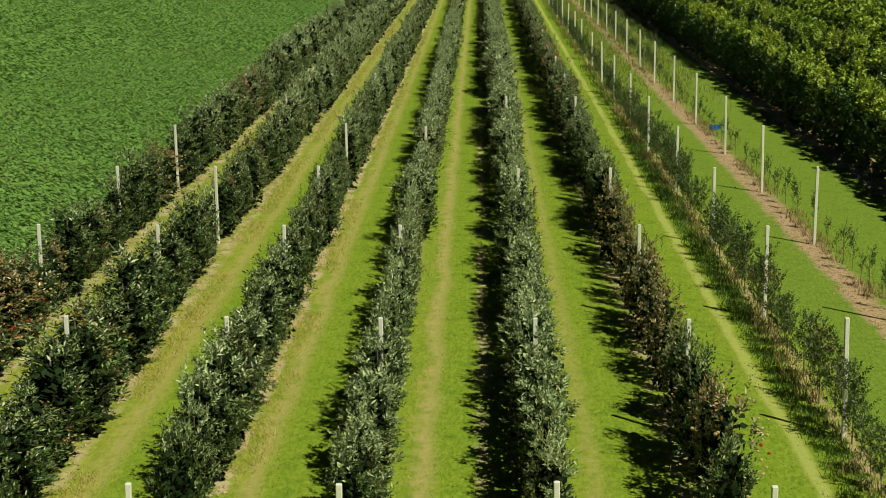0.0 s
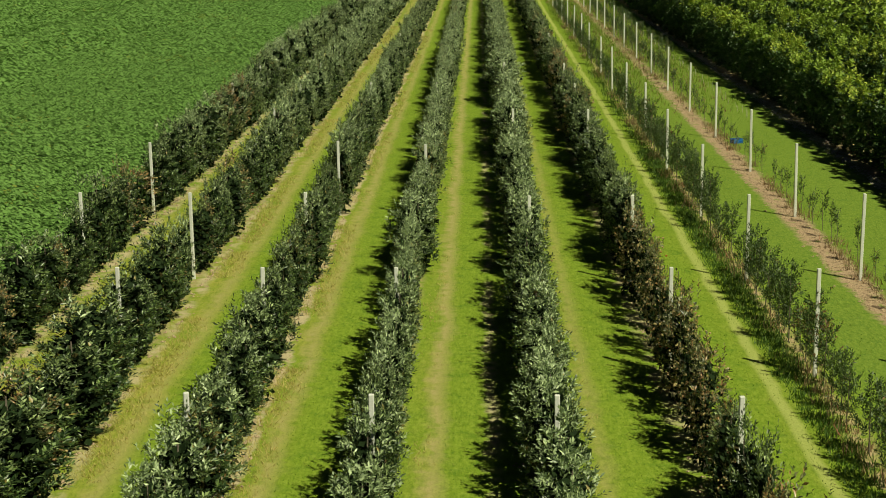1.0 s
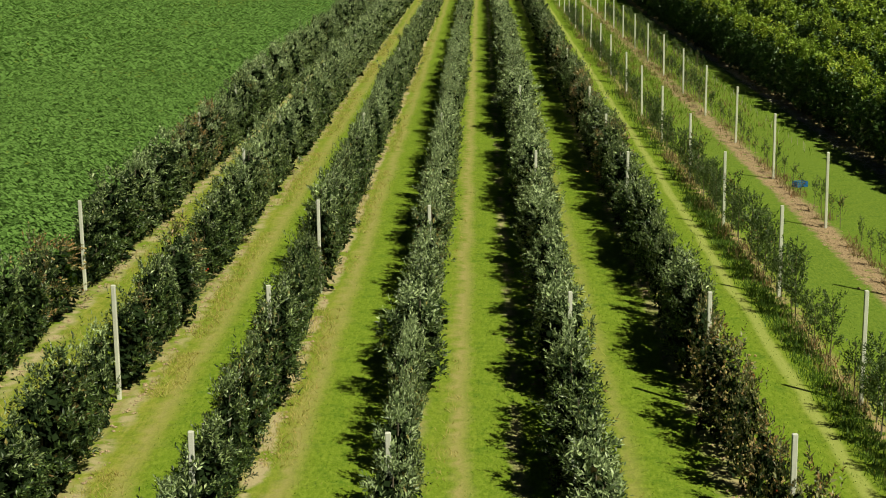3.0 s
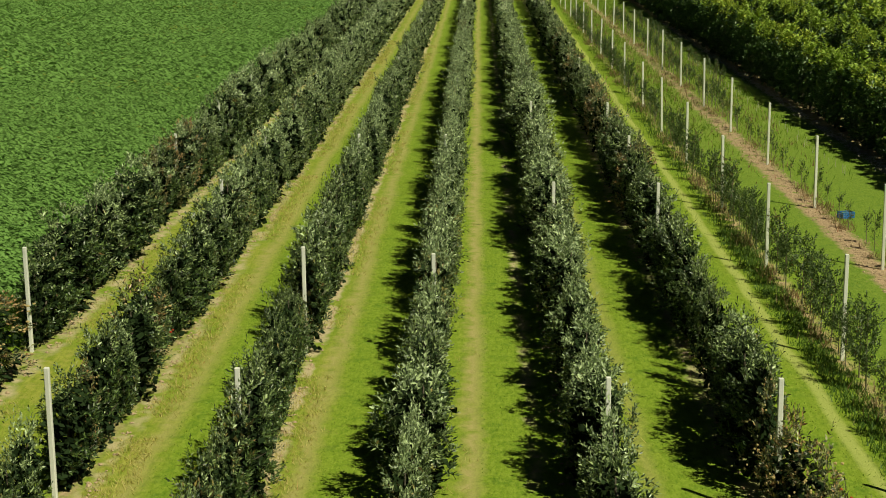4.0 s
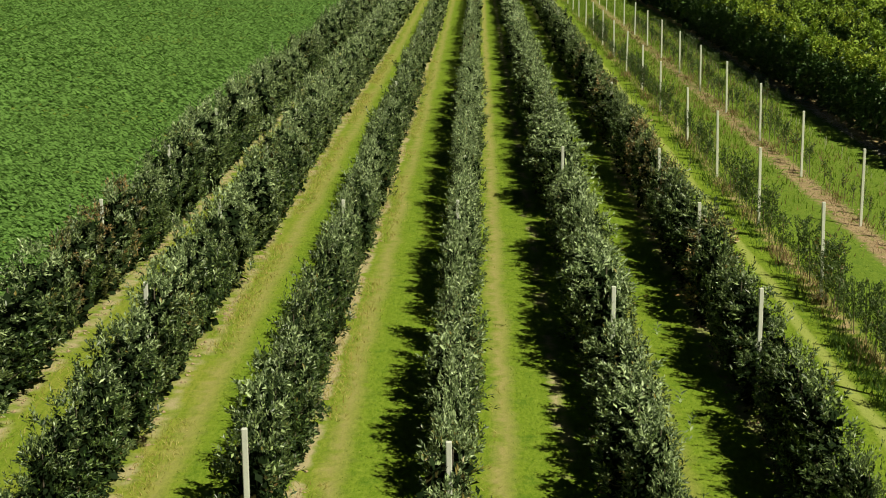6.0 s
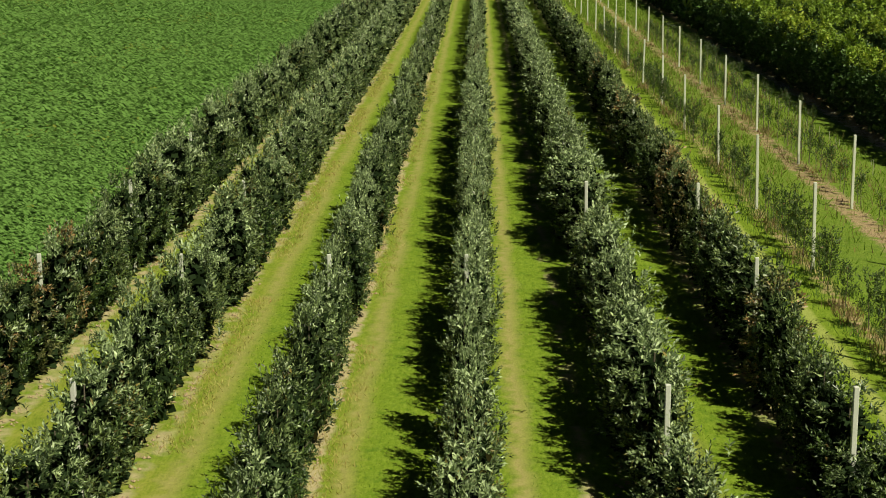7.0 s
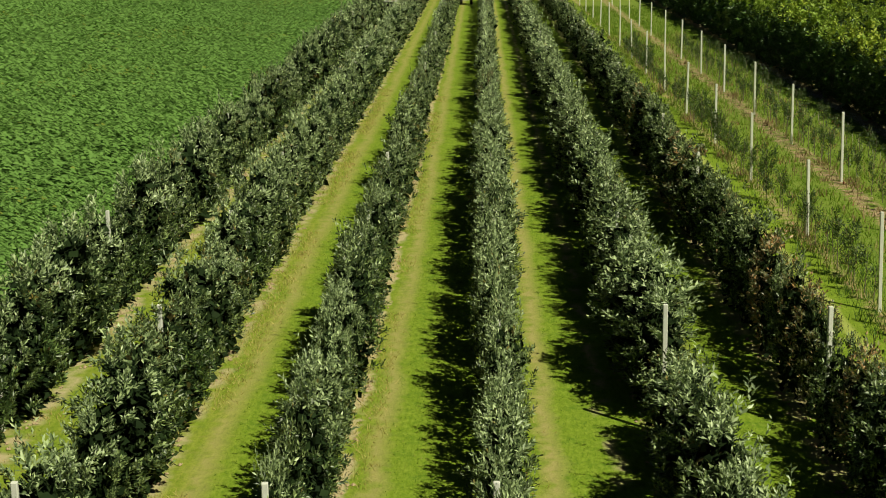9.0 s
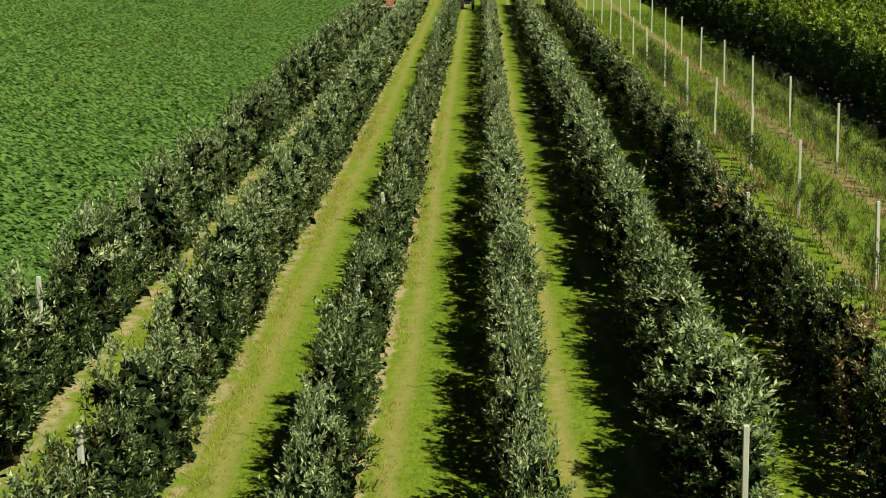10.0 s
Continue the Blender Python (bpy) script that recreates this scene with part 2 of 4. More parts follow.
M["red_apple"] = plain_material("red_apple", (0.22, 0.015, 0.012), (0.50, 0.07, 0.03), 0.35, scale=25)
M["pale_apple"] = plain_material("pale_apple", (0.42, 0.33, 0.13), (0.56, 0.42, 0.22), 0.4, scale=25)
M["blue_plastic"] = plain_material("blue_plastic", (0.010, 0.10, 0.36), (0.03, 0.20, 0.55), 0.45)
M["dark_paint"] = plain_material("dark_paint", (0.008, 0.009, 0.010), (0.025, 0.026, 0.026), 0.5)
M["rubber"] = plain_material("rubber", (0.010, 0.010, 0.010), (0.03, 0.028, 0.026), 0.9)
M["grey_metal"] = plain_material("grey_metal", (0.45, 0.46, 0.46), (0.62, 0.63, 0.62), 0.5)
M["red_paint"] = plain_material("red_paint", (0.52, 0.15, 0.11), (0.70, 0.30, 0.23), 0.5)
M["dark_glass"] = plain_material("dark_glass", (0.01, 0.013, 0.014), (0.02, 0.024, 0.025), 0.08)
M["cane"] = plain_material("cane", (0.40, 0.38, 0.27), (0.62, 0.60, 0.48), 0.7)
M["bleached"] = plain_material("bleached", (0.55, 0.49, 0.44), (0.82, 0.77, 0.72), 0.8, 0.3)
M["clod"] = plain_material("clod", (0.30, 0.21, 0.13), (0.60, 0.46, 0.31), 0.95, 0.2)


# ---- mesh helpers ----
def leaf_mesh(name, quads, *materials, which=None):
    """One mesh of many folded leaves from an array (n, 4, 3): base, right, tip, left. which: each leaf's material."""
    count = len(quads)
    mesh = bpy.data.meshes.new(name)
    mesh.vertices.add(count * 4)
    mesh.vertices.foreach_set("co", np.ascontiguousarray(quads, dtype=np.float32).ravel())
    corner = (np.arange(count)[:, None] * 4 + np.array([0, 1, 2, 0, 2, 3])[None]).ravel()
    mesh.loops.add(count * 6)
    mesh.loops.foreach_set("vertex_index", corner.astype(np.int32))
    mesh.polygons.add(count * 2)
    mesh.polygons.foreach_set("loop_start", np.arange(0, count * 6, 3, dtype=np.int32))
    for material in materials:
        mesh.materials.append(material)
    if which is not None:
        mesh.polygons.foreach_set("material_index", np.repeat(which, 2).astype(np.int32))
    mesh.update(calc_edges=True)
    return mesh


def blade_mesh(name, tris, material):
    """One mesh of single three-cornered blades from an array (n, 3, 3)."""
    count = len(tris)
    mesh = bpy.data.meshes.new(name)
    mesh.vertices.add(count * 3)
    mesh.vertices.foreach_set("co", np.ascontiguousarray(tris, dtype=np.float32).ravel())
    mesh.loops.add(count * 3)
    mesh.loops.foreach_set("vertex_index", np.arange(count * 3, dtype=np.int32))
    mesh.polygons.add(count)
    mesh.polygons.foreach_set("loop_start", np.arange(0, count * 3, 3, dtype=np.int32))
    mesh.update(calc_edges=True)
    mesh.materials.append(material)
    return mesh


def finish(name, bm, material):
    mesh = bpy.data.meshes.new(name)
    bm.normal_update()
    bm.to_mesh(mesh)
    bm.free()
    mesh.materials.append(material)
    return mesh


def part(name, bm, material, parent, label=""):
    ob = new(name, finish(name, bm, material))
    ob.parent = parent
    return tagged(ob, label)


def unit(v):
    return v / np.maximum(np.linalg.norm(v, axis=-1, keepdims=True), 1e-9)


def leaves(at, way, length, width, spin, fold=0.25):
    """Folded leaf quads that start at `at` and point along `way`; spin turns their faces."""
    way = unit(way)
    side = np.cross(way, np.array([0.0, 0.0, 1.0]) + 0.001)
    side = unit(side)
    up = np.cross(side, way)
    side = side * np.cos(spin)[:, None] + up * np.sin(spin)[:, None]
    up = np.cross(side, way)
    length, width = length[:, None], width[:, None]
    mid = at + way * length * 0.5 + up * width * fold
    return np.stack([at, mid + side * width * 0.5, at + way * length, mid - side * width * 0.5], 1)


def shoots(r, base, way, length, per, leaf, slim=0.36, open_=0.8, spin=0.75):
    """Leafy shoots: `per` leaves set spirally along each one."""
    n = len(base)
    step = (np.arange(per) + 0.5) / per
    s = np.tile(step, n) + r.normal(0, 0.03, n * per)
    b, w, l = (np.repeat(v, per, axis=0) for v in (base, unit(way), length))
    at = b + w * (l * s)[:, None]
    turn = np.tile(np.arange(per) * 2.4, n) + np.repeat(r.uniform(0, 6.28, n), per)
    u = unit(np.cross(w, np.array([0.3, 0.5, 0.81])))
    v = np.cross(w, u)
    out = u * np.cos(turn)[:, None] + v * np.sin(turn)[:, None]
    spread = open_ * (1.15 - 0.75 * s)[:, None]
    to = w * 0.75 + out * spread + r.normal(0, 0.22, (n * per, 3))
    size = leaf * r.uniform(0.7, 1.25, n * per) * (1.1 - 0.35 * s)
    return leaves(at, to, size, size * slim * r.uniform(0.85, 1.2, n * per), r.normal(0, spin, n * per))


def tube(bm, points, radii, sides=6):
    """A tapering tube through the points."""
    rings = []
    for i, p in enumerate(points):
        p = Vector(p)
        ahead = (Vector(points[min(i + 1, len(points) - 1)]) - Vector(points[max(i - 1, 0)])).normalized()
        u = ahead.cross(Vector((0.31, 0.95, 0.02))).normalized()
        v = ahead.cross(u)
        rings.append([bm.verts.new(p + (u * math.cos(2 * math.pi * k / sides) + v * math.sin(2 * math.pi * k / sides)) * radii[i]) for k in range(sides)])
    for a, b in zip(rings, rings[1:]):
        for k in range(sides):
            bm.faces.new((a[k], a[(k + 1) % sides], b[(k + 1) % sides], b[k]))
    bm.faces.new(rings[-1])


def block(bm, size, at=(0, 0, 0), bevel=0.0, turn=None):
    """A box with softened edges."""
    made = bmesh.ops.create_cube(bm, size=1.0)["verts"]
    bmesh.ops.scale(bm, vec=size, verts=made)
    if bevel:
        edges = list({e for v in made for e in v.link_edges})
        done = bmesh.ops.bevel(bm, geom=edges, offset=bevel, segments=1, affect="EDGES")
        made = list({v for f in done["faces"] for v in f.verts} | {v for v in made if v.is_valid})
    if turn is not None:
        bmesh.ops.transform(bm, matrix=turn, verts=made)
    bmesh.ops.translate(bm, vec=at, verts=made)


# ---- crowns ----
def inner_leaves(r, at, size, yaw=0.6, slim=0.42):
    """Overlapping leaves of the crown's middle: some hang and face outwards across the row, some lie flat."""
    k = len(at)
    a = r.normal(0, yaw, k) + np.where(r.random(k) < 0.05, math.pi / 2, 0)
    face = np.stack([np.cos(a), np.sin(a), np.where(r.random(k) < 0.55, 1.6, 0.0) + r.normal(0, 0.3, k)], 1)
    way = unit(np.cross(face, r.normal(0, 1, (k, 3))))
    across = unit(np.cross(way, face))
    long_ = (size * r.uniform(0.8, 1.2, k))[:, None]
    mid = at + way * long_ * 0.5 + unit(face) * long_ * 0.08
    return np.stack([at, mid + across * long_ * slim, at + way * long_, mid - across * long_ * slim], 1)


def apple_crown(r, height, limbs, each, per, leaf, wide=0.37, long=0.58, inner=340, thick=0.185, slim=0.34, young=0.68):
    """A slender spindle crown: short leafy shoots in clumps at the ends of its limbs round a dense dark middle, a few
    long ones on the crest.
    Gives the leaves, and for each its zone: outer, inner with shade in its colour, crest of pale shoots with sunlight
    in its colour."""
    s = 0.12 + 0.88 * (np.arange(limbs) + r.uniform(0, 1, limbs)) / limbs
    y = r.uniform(-1, 1, limbs)
    bend = r.uniform(0, 6.28, 2)
    lump = 1 + 0.18 * np.sin(6.5 * s + bend[0] + 2.0 * y) + 0.15 * np.sin(5.0 * y + 9.0 * s + bend[1])
    half = wide * np.interp(s, [0, 0.2, 0.5, 0.8, 1.0], [0.6, 0.95, 1.0, 0.72, 0.3]) * np.sqrt(1 - 0.6 * y * y) * lump
    side = np.where(np.arange(limbs) % 2 == 0, -1.0, 1.0)
    x = np.where(s > 0.86, r.uniform(-1, 1, limbs), side * r.uniform(0.6, 1.0, limbs)) * half
    z = s * (height - 0.22) * (1 - 0.1 * y * y * s) + 0.02
    knot = np.stack([x, y * long, z], 1)
    count = limbs * each
    base = np.repeat(knot, each, axis=0) + r.normal(0, 1, (count, 3)) * np.array([0.045, 0.07, 0.06])
    out, crest = np.repeat(np.sign(x), each), np.repeat(s, each)
    way = np.stack([out * r.uniform(0.1, 1.0, count) * np.where(crest > 0.86, 0.35, 1), r.normal(0, 0.45, count), r.uniform(0.2, 1.0, count)], 1)
    reach = r.uniform(0.11, 0.24, count) * np.where(r.random(count) < 0.05, 1.9, 1)
    quads = [shoots(r, base, way, reach, per, leaf, slim)]
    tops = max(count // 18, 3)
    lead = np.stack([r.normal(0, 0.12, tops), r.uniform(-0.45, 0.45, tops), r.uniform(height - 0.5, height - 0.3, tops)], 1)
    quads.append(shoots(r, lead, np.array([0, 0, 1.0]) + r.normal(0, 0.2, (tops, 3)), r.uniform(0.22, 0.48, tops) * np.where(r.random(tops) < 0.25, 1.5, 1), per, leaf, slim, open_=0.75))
    # leaves above this share of the height take the sunlit crest colour
    lit_top = np.repeat(crest + r.normal(0, 0.09, count) > young, per)
    zone = np.concatenate([np.where(lit_top, 2, 0), np.full(tops * per, 2)])
    # the middle of the crown, its leaves coloured dark in place of shade
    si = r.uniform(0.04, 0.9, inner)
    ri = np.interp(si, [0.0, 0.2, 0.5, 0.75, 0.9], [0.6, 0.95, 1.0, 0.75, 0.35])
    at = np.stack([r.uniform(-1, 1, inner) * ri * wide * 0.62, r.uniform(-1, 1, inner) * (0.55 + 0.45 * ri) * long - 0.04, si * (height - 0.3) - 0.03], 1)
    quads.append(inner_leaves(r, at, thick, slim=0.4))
    return np.concatenate(quads), np.concatenate([zone, np.ones(inner, int)])


def sapling_crown(r, height, count, per, leaf, wide=0.13):
    z = r.uniform(0.3, height - 0.15, count)
    phi = r.uniform(0, 6.28, count)
    out = np.stack([np.cos(phi), np.sin(phi), 0 * phi], 1)
    base = out * wide * r.uniform(0.1, 1.0, count)[:, None] + np.array([0, 0, 1.0]) * z[:, None]
    way = out * 0.5 + np.array([0, 0, 0.9]) + r.normal(0, 0.2, (count, 3))
    return shoots(r, base, way, r.uniform(0.12, 0.3, count), per, leaf)


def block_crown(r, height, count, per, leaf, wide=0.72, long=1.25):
    """A broad, full crown that comes down low: a dense dark middle, hanging dark sides and a lumpy crest of fresh
    shoots coloured as sunlit.
    Gives the leaves, and each one's material: dark, sunlit crest."""
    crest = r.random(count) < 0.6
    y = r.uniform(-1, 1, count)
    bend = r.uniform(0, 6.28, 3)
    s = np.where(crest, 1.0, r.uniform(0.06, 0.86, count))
    half = wide * np.interp(s, [0, 0.2, 0.65, 0.86, 1.0], [0.75, 1.0, 0.95, 0.78, 0.74]) * np.sqrt(1 - 0.45 * y * y)
    u = r.uniform(-1, 1, count)
    lump = 0.12 * np.sin(3.6 * y + bend[0]) + 0.1 * np.sin(7.5 * y + bend[1] + 3.0 * u) + 0.07 * np.sin(5.0 * u + 4.0 * y + bend[2])
    x = np.where(crest, u, np.sign(u) * r.uniform(0.85, 1.03, count)) * half * (1 + lump)
    dome = (height - 0.25) * (1 + lump - 0.12 * y * y) - 0.8 * np.abs(u) ** 2.2
    z = np.where(crest, dome + r.uniform(-0.12, 0.05, count), s * (height - 0.35))
    base = np.stack([x, y * long, z], 1)
    way = np.stack([np.sign(x) * r.uniform(0.1, 0.8, count), r.normal(0, 0.4, count), r.uniform(0.3, 1.0, count)], 1)
    way[crest] *= np.array([0.6, 0.8, 1.2])
    k = int(count * 1.4)
    si, yi = r.uniform(0.02, 0.9, k), r.uniform(-1, 1, k)
    ri = np.interp(si, [0, 0.2, 0.7, 0.9], [0.7, 0.9, 0.8, 0.4])
    core = np.stack([r.uniform(-1, 1, k) * wide * ri * 0.72, yi * long, si * (height - 0.55)], 1)
    inside = inner_leaves(r, core, min(5.8 / math.sqrt(k), 0.7), 0.5)
    # only the top of the crest gets the bright sunlit colour
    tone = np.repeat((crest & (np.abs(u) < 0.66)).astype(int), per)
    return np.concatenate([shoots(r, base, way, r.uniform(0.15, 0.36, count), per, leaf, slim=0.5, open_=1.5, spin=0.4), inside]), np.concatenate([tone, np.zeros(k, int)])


def trunk(height, radius, limbs, r, sides=6):
    bm = bmesh.new()
    lean = r.normal(0, 0.03, 2)
    spine = [(0, 0, -0.03), (lean[0], lean[1], height * 0.45), (lean[0] * 1.6, lean[1] * 1.6, height)]
    tube(bm, spine, [radius, radius * 0.75, radius * 0.25], sides)
    for k in range(limbs):
        z = height * (0.25 + 0.6 * k / max(limbs - 1, 1))
        a = 2.4 * k + r.uniform(0, 1)
        reach = radius * 10 * (1.1 - 0.6 * k / max(limbs, 1))
        tube(bm, [(lean[0] * 0.8, lean[1] * 0.8, z), (math.cos(a) * reach * 0.6, math.sin(a) * reach * 0.6, z + reach * 0.25), (math.cos(a) * reach, math.sin(a) * reach, z + reach * 0.6)], [radius * 0.4, radius * 0.28, radius * 0.12], 4)
    return bm


def turned(quads, m, scale):
    """The leaves of a crown at a place, turned about the upright, scaled."""
    c, s = math.cos(m[3]), math.sin(m[3])
    q = quads * np.array(scale)
    x, y = q[..., 0] * c - q[..., 1] * s + m[0], q[..., 0] * s + q[..., 1] * c + m[1]
    return np.stack([x, y, q[..., 2] + m[2]], -1)


# ---- ground ----
bm = bmesh.new()
bm.faces.new([bm.verts.new((x, y, 0)) for x, y in ((-2500, -2500), (2500, -2500), (2500, 2500), (-2500, 2500))])
tagged(new("ground", finish("ground", bm, M["ground"])), "mown green orchard lanes with dry wheel tracks and bare earth", "ground", kind="structure")


# ---- trellis posts ----
def concrete_post(height):
    bm = bmesh.new()
    block(bm, (0.095, 0.085, height + 0.05), (0, 0, height / 2 - 0.025), 0.012)
    return tagged(new("trellis_post", finish("trellis_post", bm, M["concrete"])), "pale grey square concrete trellis post in the tree row", "post", "trellis posts")


# posts that stand off their place: row, number: across, along, taller
OFF_POSTS = {(0, 4): (0.07, 0.3, 0), (1, 8): (-0.1, 0, 0), (2, 4): (0.1, 0.19, 0.07), (4, 3): (0.08, -0.25, -0.04), (4, 8): (-0.16, -0.14, 0), (5, 3): (-0.03, -0.5, 0), (6, 5): (-0.08, 0.34, -0.05), (6, 9): (0.1, -0.31, -0.18), (3, 6): (-0.12, 0.11, 0), (3, 7): (0, 0, -0.3)}
# posts lost in the foliage, and posts that stand in a gap between the trees
HIDDEN_POSTS = {(0, 5), (1, 4), (2, 5), (2, 7), (3, 3), (3, 5), (4, 2), (4, 4), (4, 6), (5, 4), (5, 8)}
OPEN_POSTS = {(0, 2), (0, 3), (0, 4), (0, 6), (0, 7), (0, 8), (0, 9), (1, 2), (1, 3), (1, 6), (2, 4), (4, 3), (4, 7), (5, 3), (5, 6), (5, 7), (5, 1), (4, 5), (5, 5), (2, 8), (2, 9)}
# the bare length of a row in front of a post
BARE_POSTS = {(0, 4): 1.6, (1, 3): 1.4, (4, 7): 0.6, (1, 8): 1.0, (0, 9): 0.9}
ROW_SHIFT = [0, -0.03, 0.08, 0, 0, -0.13, -0.03, 0.03]
r = np.random.default_rng(11)
first = concrete_post(POST_TOP)
for k, x in enumerate(ROW_X):
    for i in range(0, 22):
        if (k, i) in HIDDEN_POSTS:
            continue
        dx, dy, dz = OFF_POSTS.get((k, i), (0, 0, 0))
        m = pose(x + ROW_SHIFT[k] + dx + r.normal(0, 0.02), i * POST_STEP + dy + r.normal(0, 0.05), 0, r.normal(0, 0.6), r.normal(-0.5, 0.5), r.normal(0, 3))
        post = first if k == i == 0 else copy_thing(first, m)
        post.matrix_world = m
        post.scale = (1, 1, 1 + dz / POST_TOP + r.normal(0, 0.006))

# ---- apple trees ----
STEP = 1.08


def fruit_mesh(r, count, height, red):
    """Apples hanging in the outer crown, in twos and threes."""
    bm = bmesh.new()
    for _ in range(count):
        a, z = r.uniform(0, 6.28), r.uniform(0.5, height - 0.5)
        for _ in range(int(r.integers(1, 4))):
            at = Vector((math.cos(a) * 0.52, math.sin(a) * 0.62, z)) + Vector(r.normal(0, 0.06, 3))
            made = bmesh.ops.create_icosphere(bm, subdivisions=1, radius=r.uniform(0.024, 0.033))["verts"]
            bmesh.ops.scale(bm, vec=(1, 1, 0.88), verts=made)
            bmesh.ops.translate(bm, vec=at, verts=made)
    return finish("fruit", bm, M["red_apple" if red else "pale_apple"])


r = np.random.default_rng(21)
near_crowns = [apple_crown(r, 2.3, 35, 4, 10, 0.097, inner=540, thick=0.155) for _ in range(7)]
big_crowns = [apple_crown(r, 2.3, 38, 4, 10, 0.102, wide=0.48, long=0.68, inner=520, thick=0.2) for _ in range(4)]
broad_crowns = [apple_crown(r, 2.3, 30, 3, 11, 0.115, wide=0.48, long=0.68, inner=210, thick=0.25, young=0.58) for _ in range(3)]
thin_crowns = [apple_crown(r, 2.3, 27, 4, 10, 0.1, wide=0.33, inner=360, thick=0.155) for _ in range(3)]
mid_crowns = [apple_crown(r, 2.3, 28, 3, 11, 0.112, inner=190, thick=0.23, young=0.58) for _ in range(5)]
far_crowns = [apple_crown(r, 2.3, 20, 2, 9, 0.145, inner=80, thick=0.33, young=0.5) for _ in range(4)]
wide_crowns = [apple_crown(r, 2.3, 22, 2, 9, 0.15, wide=0.48, long=0.68, inner=84, thick=0.37, young=0.5) for _ in range(4)]
# leaves of the body, and paler ones with sunlight painted in for the crest
CROWN_LEAVES = {"green": ("apple_leaf", "grey_leaf"), "grey": ("grey_leaf", "tip_leaf"), "fruit": ("fruit_leaf", "fruit_leaf")}
ROW_LEAVES = ["apple_leaf", "grey_leaf", "fruit_leaf", "old_leaf", "tip_leaf"]
KINDS = {"green": [], "grey": [], "fruit": []}
for i, q in enumerate(near_crowns + thin_crowns):
    kind = "green" if i < 4 else "grey" if i < 7 else "fruit"
    said = {"green": "slender apple tree with dark green leaves on upright shoots", "grey": "slender apple tree with pale grey-green leaves on upright shoots", "fruit": "thin brownish apple tree hung with ripe apples, in a trellis row"}[kind]
    tree = tagged(new("apple_tree", finish("trunk", trunk(1.9, 0.035, 4, r), M["bark"])), said, "tree", "apple trees in rows")
    crown = new("crown", leaf_mesh("crown", q[0], M[CROWN_LEAVES[kind][0]], M["old_leaf"], M[CROWN_LEAVES[kind][1]], which=q[1]))
    crown.parent = tree
    if kind == "fruit":
        for red, count in ((False, 13), (True, 1)):
            apples = tagged(new("fruit", fruit_mesh(r, count, 2.3, red)), "ripe red apples" if red else "pale yellow apples", kind="stuff")
            apples.parent = tree
    KINDS[kind].append(tree)

# crest height, missing trees and kinds of each row
ROW_TALL = [2.3, 2.3, 2.45, 2.5, 2.5, 2.45]
